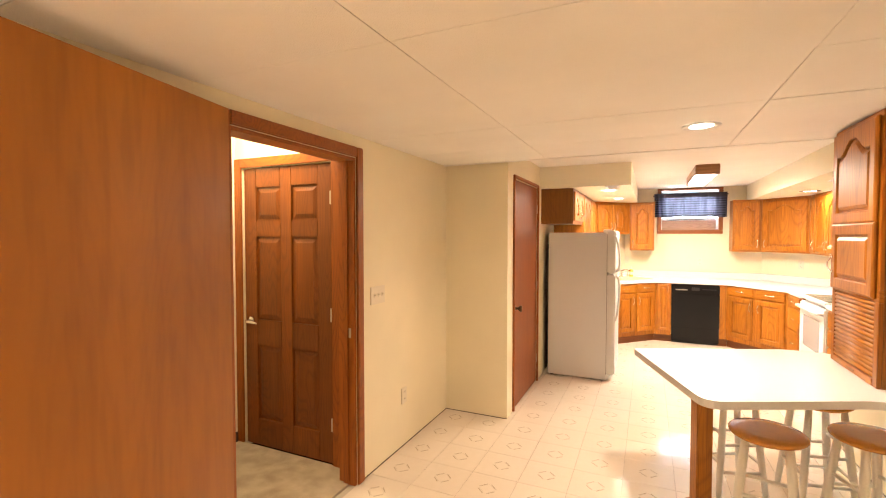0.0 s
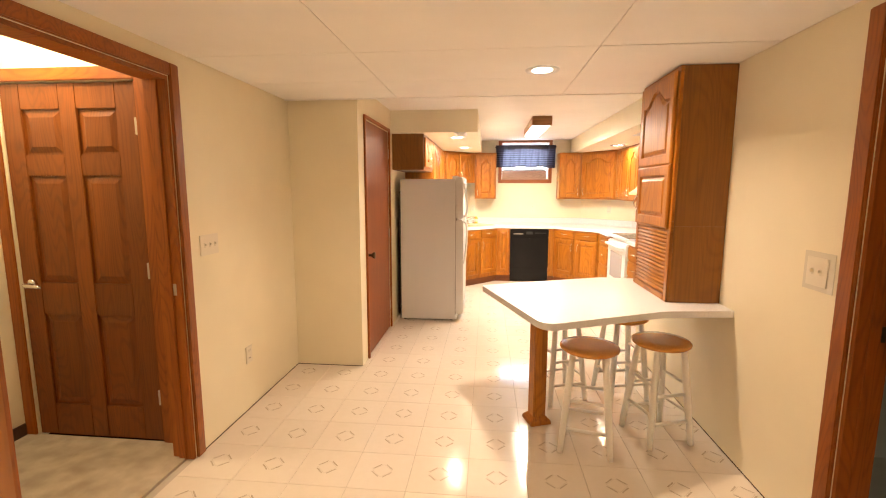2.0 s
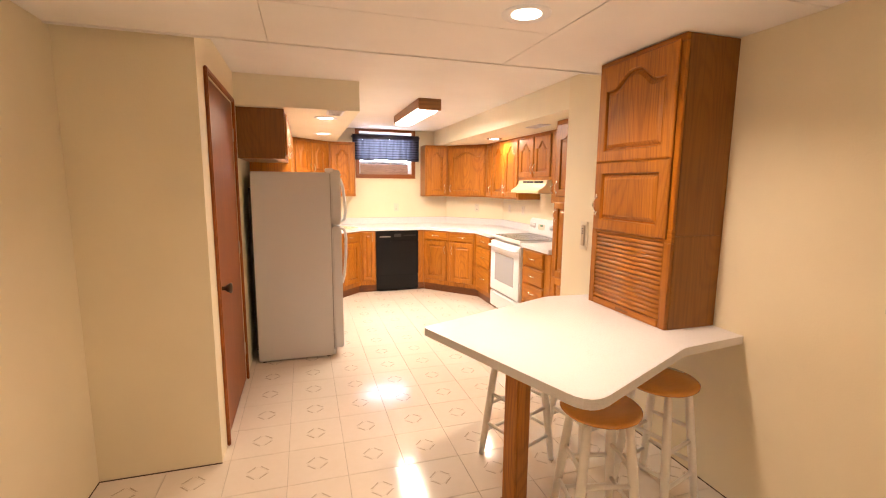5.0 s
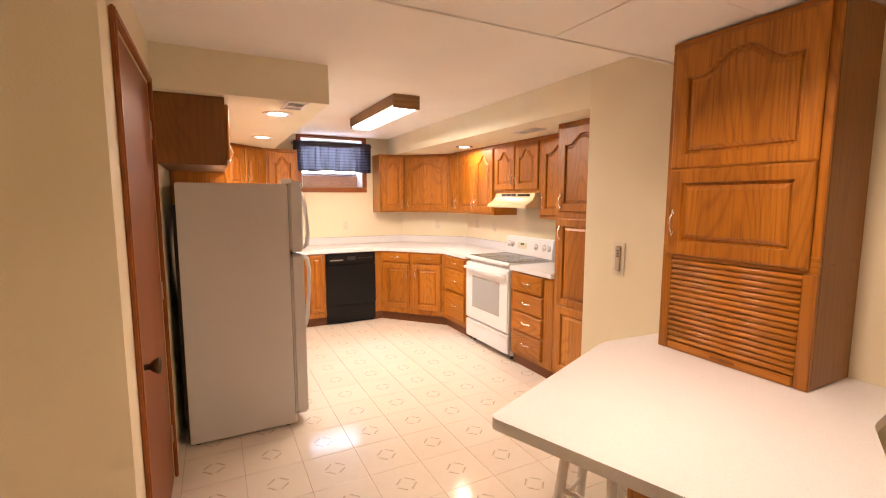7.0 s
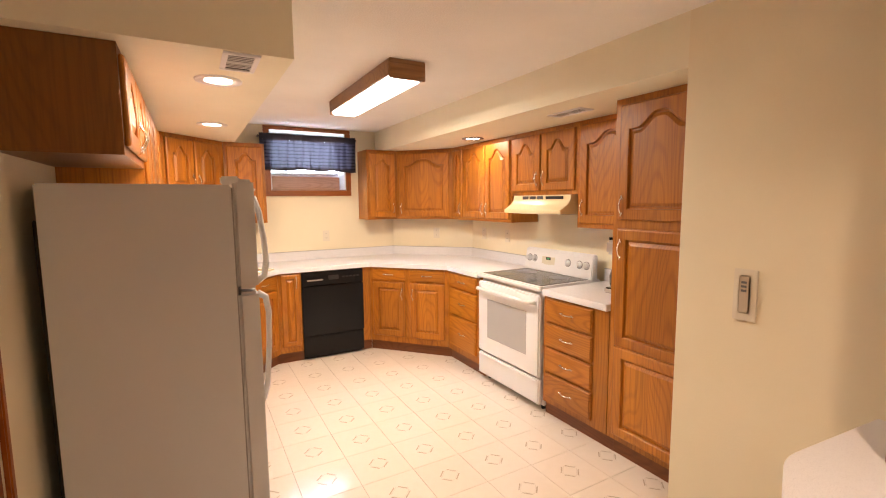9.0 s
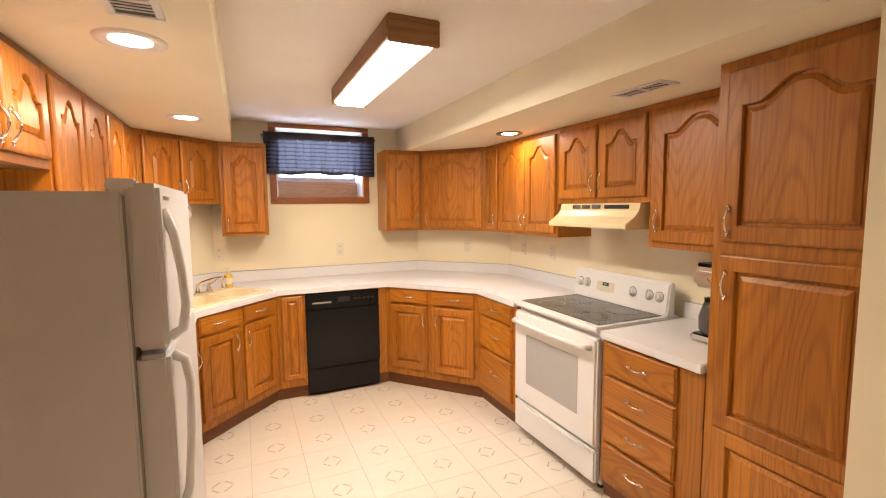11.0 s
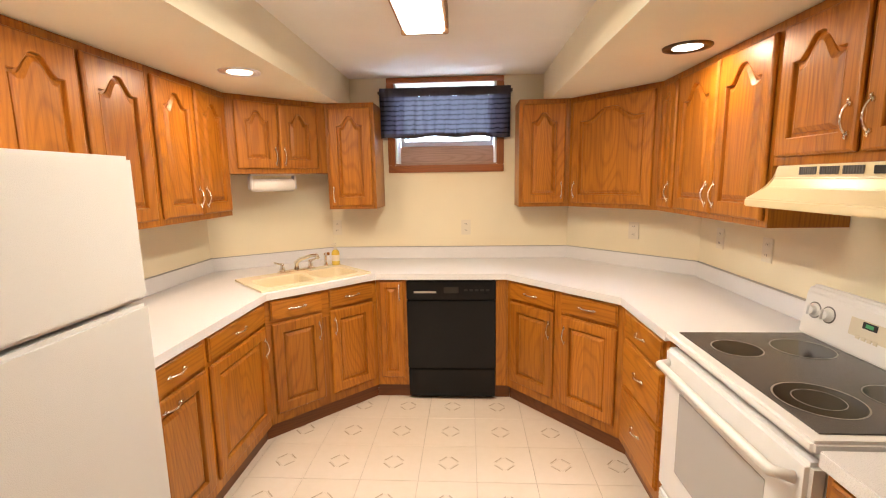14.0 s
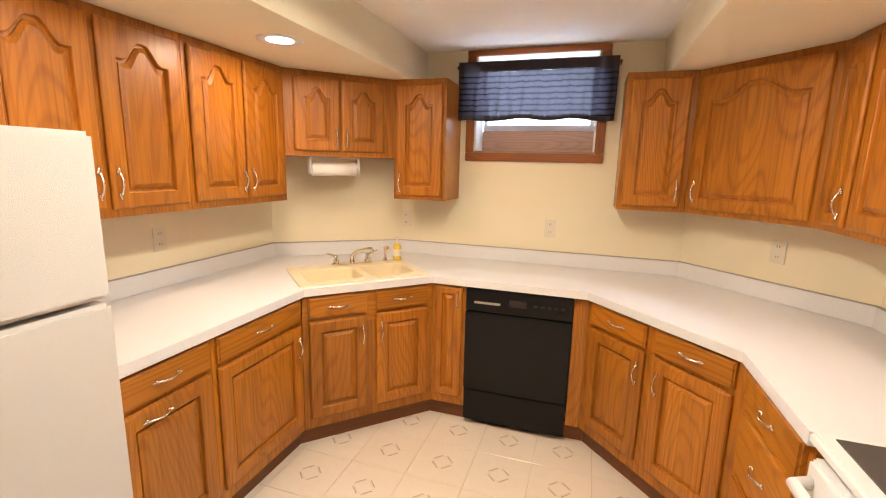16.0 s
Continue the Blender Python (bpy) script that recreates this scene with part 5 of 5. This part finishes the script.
for cx, cy in CAN_LEFT:
    downlight(cx, cy, Z_SOFFIT, M_WHITE, "round recessed downlight with a white trim ring, lit")
for cx, cy in CAN_RIGHT:
    downlight(cx, cy, Z_SOFFIT, M_BRONZE, "round recessed downlight with a dark brown ring, lit")


def fluorescent():
    ob = thing("fluorescent_light", pose(0, 0, 0), "long fluorescent ceiling light with wood ends and white lens", "ceiling light")
    x0, x1, y0, y1 = 0.900, 1.105, 7.062, 8.220
    part("end_board", box(x0 - 0.006, y0 - 0.018, Z_KIT - 0.105, x1 + 0.006, y0, Z_KIT - 0.0005, 0.004), M_FIXTURE, ob, "brown wooden end board")
    part("end_board", box(x0 - 0.006, y1, Z_KIT - 0.105, x1 + 0.006, y1 + 0.018, Z_KIT - 0.0005, 0.004), M_FIXTURE, ob, "brown wooden end board")
    for a, b in ((x0 - 0.006, x0 + 0.010), (x1 - 0.010, x1 + 0.006)):
        part("side_rail", box(a, y0 + 0.0005, Z_KIT - 0.085, b, y1 - 0.0005, Z_KIT - 0.0005, 0.003), M_FIXTURE, ob, "brown wooden side rail")
    part("lens", box(x0 + 0.011, y0 + 0.001, Z_KIT - 0.108, x1 - 0.011, y1 - 0.001, Z_KIT - 0.02, 0.010), M_LENS, ob, "glowing white acrylic lens")


fluorescent()


def vent(x, y, z, lx, ly):
    ob = thing("ceiling_vent", pose(x, y, z), "small white slotted air vent in the soffit", "air vent")
    part("backing", box(-lx / 2 + 0.012, -ly / 2 + 0.012, -0.003, lx / 2 - 0.012, ly / 2 - 0.012, -0.0005), M_DARK, ob)
    for a, b, c, d in ((-lx / 2, -ly / 2, lx / 2, -ly / 2 + 0.02), (-lx / 2, ly / 2 - 0.02, lx / 2, ly / 2), (-lx / 2, -ly / 2 + 0.0205, -lx / 2 + 0.02, ly / 2 - 0.0205), (lx / 2 - 0.02, -ly / 2 + 0.0205, lx / 2, ly / 2 - 0.0205), (-lx / 2 + 0.0205, -0.01, lx / 2 - 0.0205, 0.01)):
        part("frame", box(a, b, -0.008, c, d, -0.0005, 0.002), M_WHITE, ob)
    k = int((ly - 0.04) / 0.020)
    for i in range(k):
        yy = -ly / 2 + 0.030 + i * 0.020
        part("slat", box(-lx / 2 + 0.021, yy - 0.0022, -0.006, lx / 2 - 0.021, yy + 0.0022, -0.0035), M_WHITE, ob)


vent(0.12, 6.70, Z_SOFFIT, 0.13, 0.24)
vent(2.015, 6.845, Z_SOFFIT, 0.12, 0.28)


# ---- plates and outlets ----
def plate(name, m, w, h, holes, label, category, clear=False):
    """A wall plate in the x-z plane, facing -y. holes: (x, z, kind)."""
    ob = thing(name, m, label, category)
    if clear:
        part("clear_surround", box(-w / 2 - 0.022, -0.003, -h / 2 - 0.020, w / 2 + 0.030, -0.0005, h / 2 + 0.022, 0.001), M_PLATEG, ob, "clear plastic wall guard")
    part("cover", box(-w / 2, -0.0075, -h / 2, w / 2, -0.0031 if clear else -0.0005, h / 2, 0.002), M_PLATE, ob)
    for x, z, kind in holes:
        if kind == "toggle":
            part("toggle_slot", box(x - 0.006, -0.0085, z - 0.013, x + 0.006, -0.0076, z + 0.013), M_PLATEG, ob)
            part("toggle", box(x - 0.004, -0.020, z - 0.002, x + 0.004, -0.0086, z + 0.010, 0.002), M_PLATE, ob)
        elif kind == "socket":
            s = part("socket", box(x - 0.017, -0.0095, z - 0.014, x + 0.017, -0.0076, z + 0.014, 0.0008), M_PLATE, ob)
            for dx in (-0.006, 0.006):
                part("slot", box(x + dx - 0.0012, -0.0101, z - 0.003, x + dx + 0.0012, -0.0096, z + 0.008), M_DARK, s)
    return ob


def outlet(m):
    return plate("outlet", m, 0.072, 0.116, [(0, 0.026, "socket"), (0, -0.026, "socket")], "ivory double wall outlet", "outlet")


plate("light_switch", pose(XL, 4.256, 1.157, 0, 0, 90), 0.165, 0.116, [(-0.046, 0, "toggle"), (0, 0, "toggle"), (0.046, 0, "toggle")], "ivory triple light switch on the wall", "light switch")
outlet(pose(XL, 4.603, 0.373, 0, 0, 90))
plate("light_switch", pose(XR, 3.811, 1.140, 0, 0, -90), 0.118, 0.118, [(-0.023, 0, "toggle"), (0.023, 0, "toggle")], "ivory double switch in a clear wall guard", "light switch", True)
outlet(pose(XKL, 8.21, 1.142, 0, 0, 90))
outlet(pose(1.177, YB, 1.143))
outlet(pose(0.155, YB, 1.150))
ang = math.degrees(math.atan2(8.86 - YB, XKR - 1.96))
outlet(pose(1.96 + 0.56 * (XKR - 1.96), YB + 0.56 * (8.86 - YB), 1.150, 0, 0, ang))
outlet(pose(XKR, 8.635, 1.163, 0, 0, -90))
outlet(pose(XKR, 8.235, 1.160, 0, 0, -90))
it = plate("wall_phone_plate", pose(XR, 5.645, 1.136, 0, 0, -90), 0.085, 0.20, [], "ivory wall intercom plate with dark marks", "intercom")
part("handset", box(-0.020, -0.0165, -0.070, 0.020, -0.0076, 0.078, 0.006), M_SLOT, it, "brown-grey raised speaker strip")
for k in range(3):
    part("button", box(-0.010, -0.0185, 0.046 - k * 0.016, 0.010, -0.0166, 0.055 - k * 0.016, 0.001), M_INK, it)

# dark seam where walls meet the floor
for name, bx in (("baseboard_gap_1", (XL, DOOR_Y1 + 0.077, XL + 0.004, YJ)), ("baseboard_gap_2", (XL + 0.0045, YJ - 0.004, XKL, YJ)), ("baseboard_gap_3", (XR - 0.004, RD1 + 0.077, XR, YE))):
    structure(name, box(bx[0], bx[1], 0.0005, bx[2], bx[3], 0.005), M_GAP, "dark unfinished seam along the floor", "baseboard")


# ---- floor tiles ----
def floor_tiles():
    """Vinyl tiles of about 12 inches, each laid by itself."""
    fl = bpy.data.objects["floor"]
    sx, sy, X0, Y0 = 0.2995, 0.3045, 0.78, 8.58
    bm = box(-sx / 2 + 0.0008, -sy / 2 + 0.0008, -0.0035, sx / 2 - 0.0008, sy / 2 - 0.0008, 0.0)
    top = [e for e in bm.edges if all(v.co.z > -0.001 for v in e.verts)]
    bmesh.ops.bevel(bm, geom=top, offset=0.0012, segments=1, affect="EDGES")
    me = mesh_of(bm, M_VINYL)
    for i in range(-7, 7):
        for k in range(-33, 3):
            y = Y0 + k * sy
            x = X0 + i * sx
            if y < YF - 0.1 or y > 9.3 or x < -1.25 or x > 2.6:
                continue
            if y < YJ and x > XR + 0.2:
                continue
            if y > YJ + 0.2 and x < -0.76:
                continue
            part("tile", me, M_VINYL, fl, at=pose(x, y, 0))


floor_tiles()
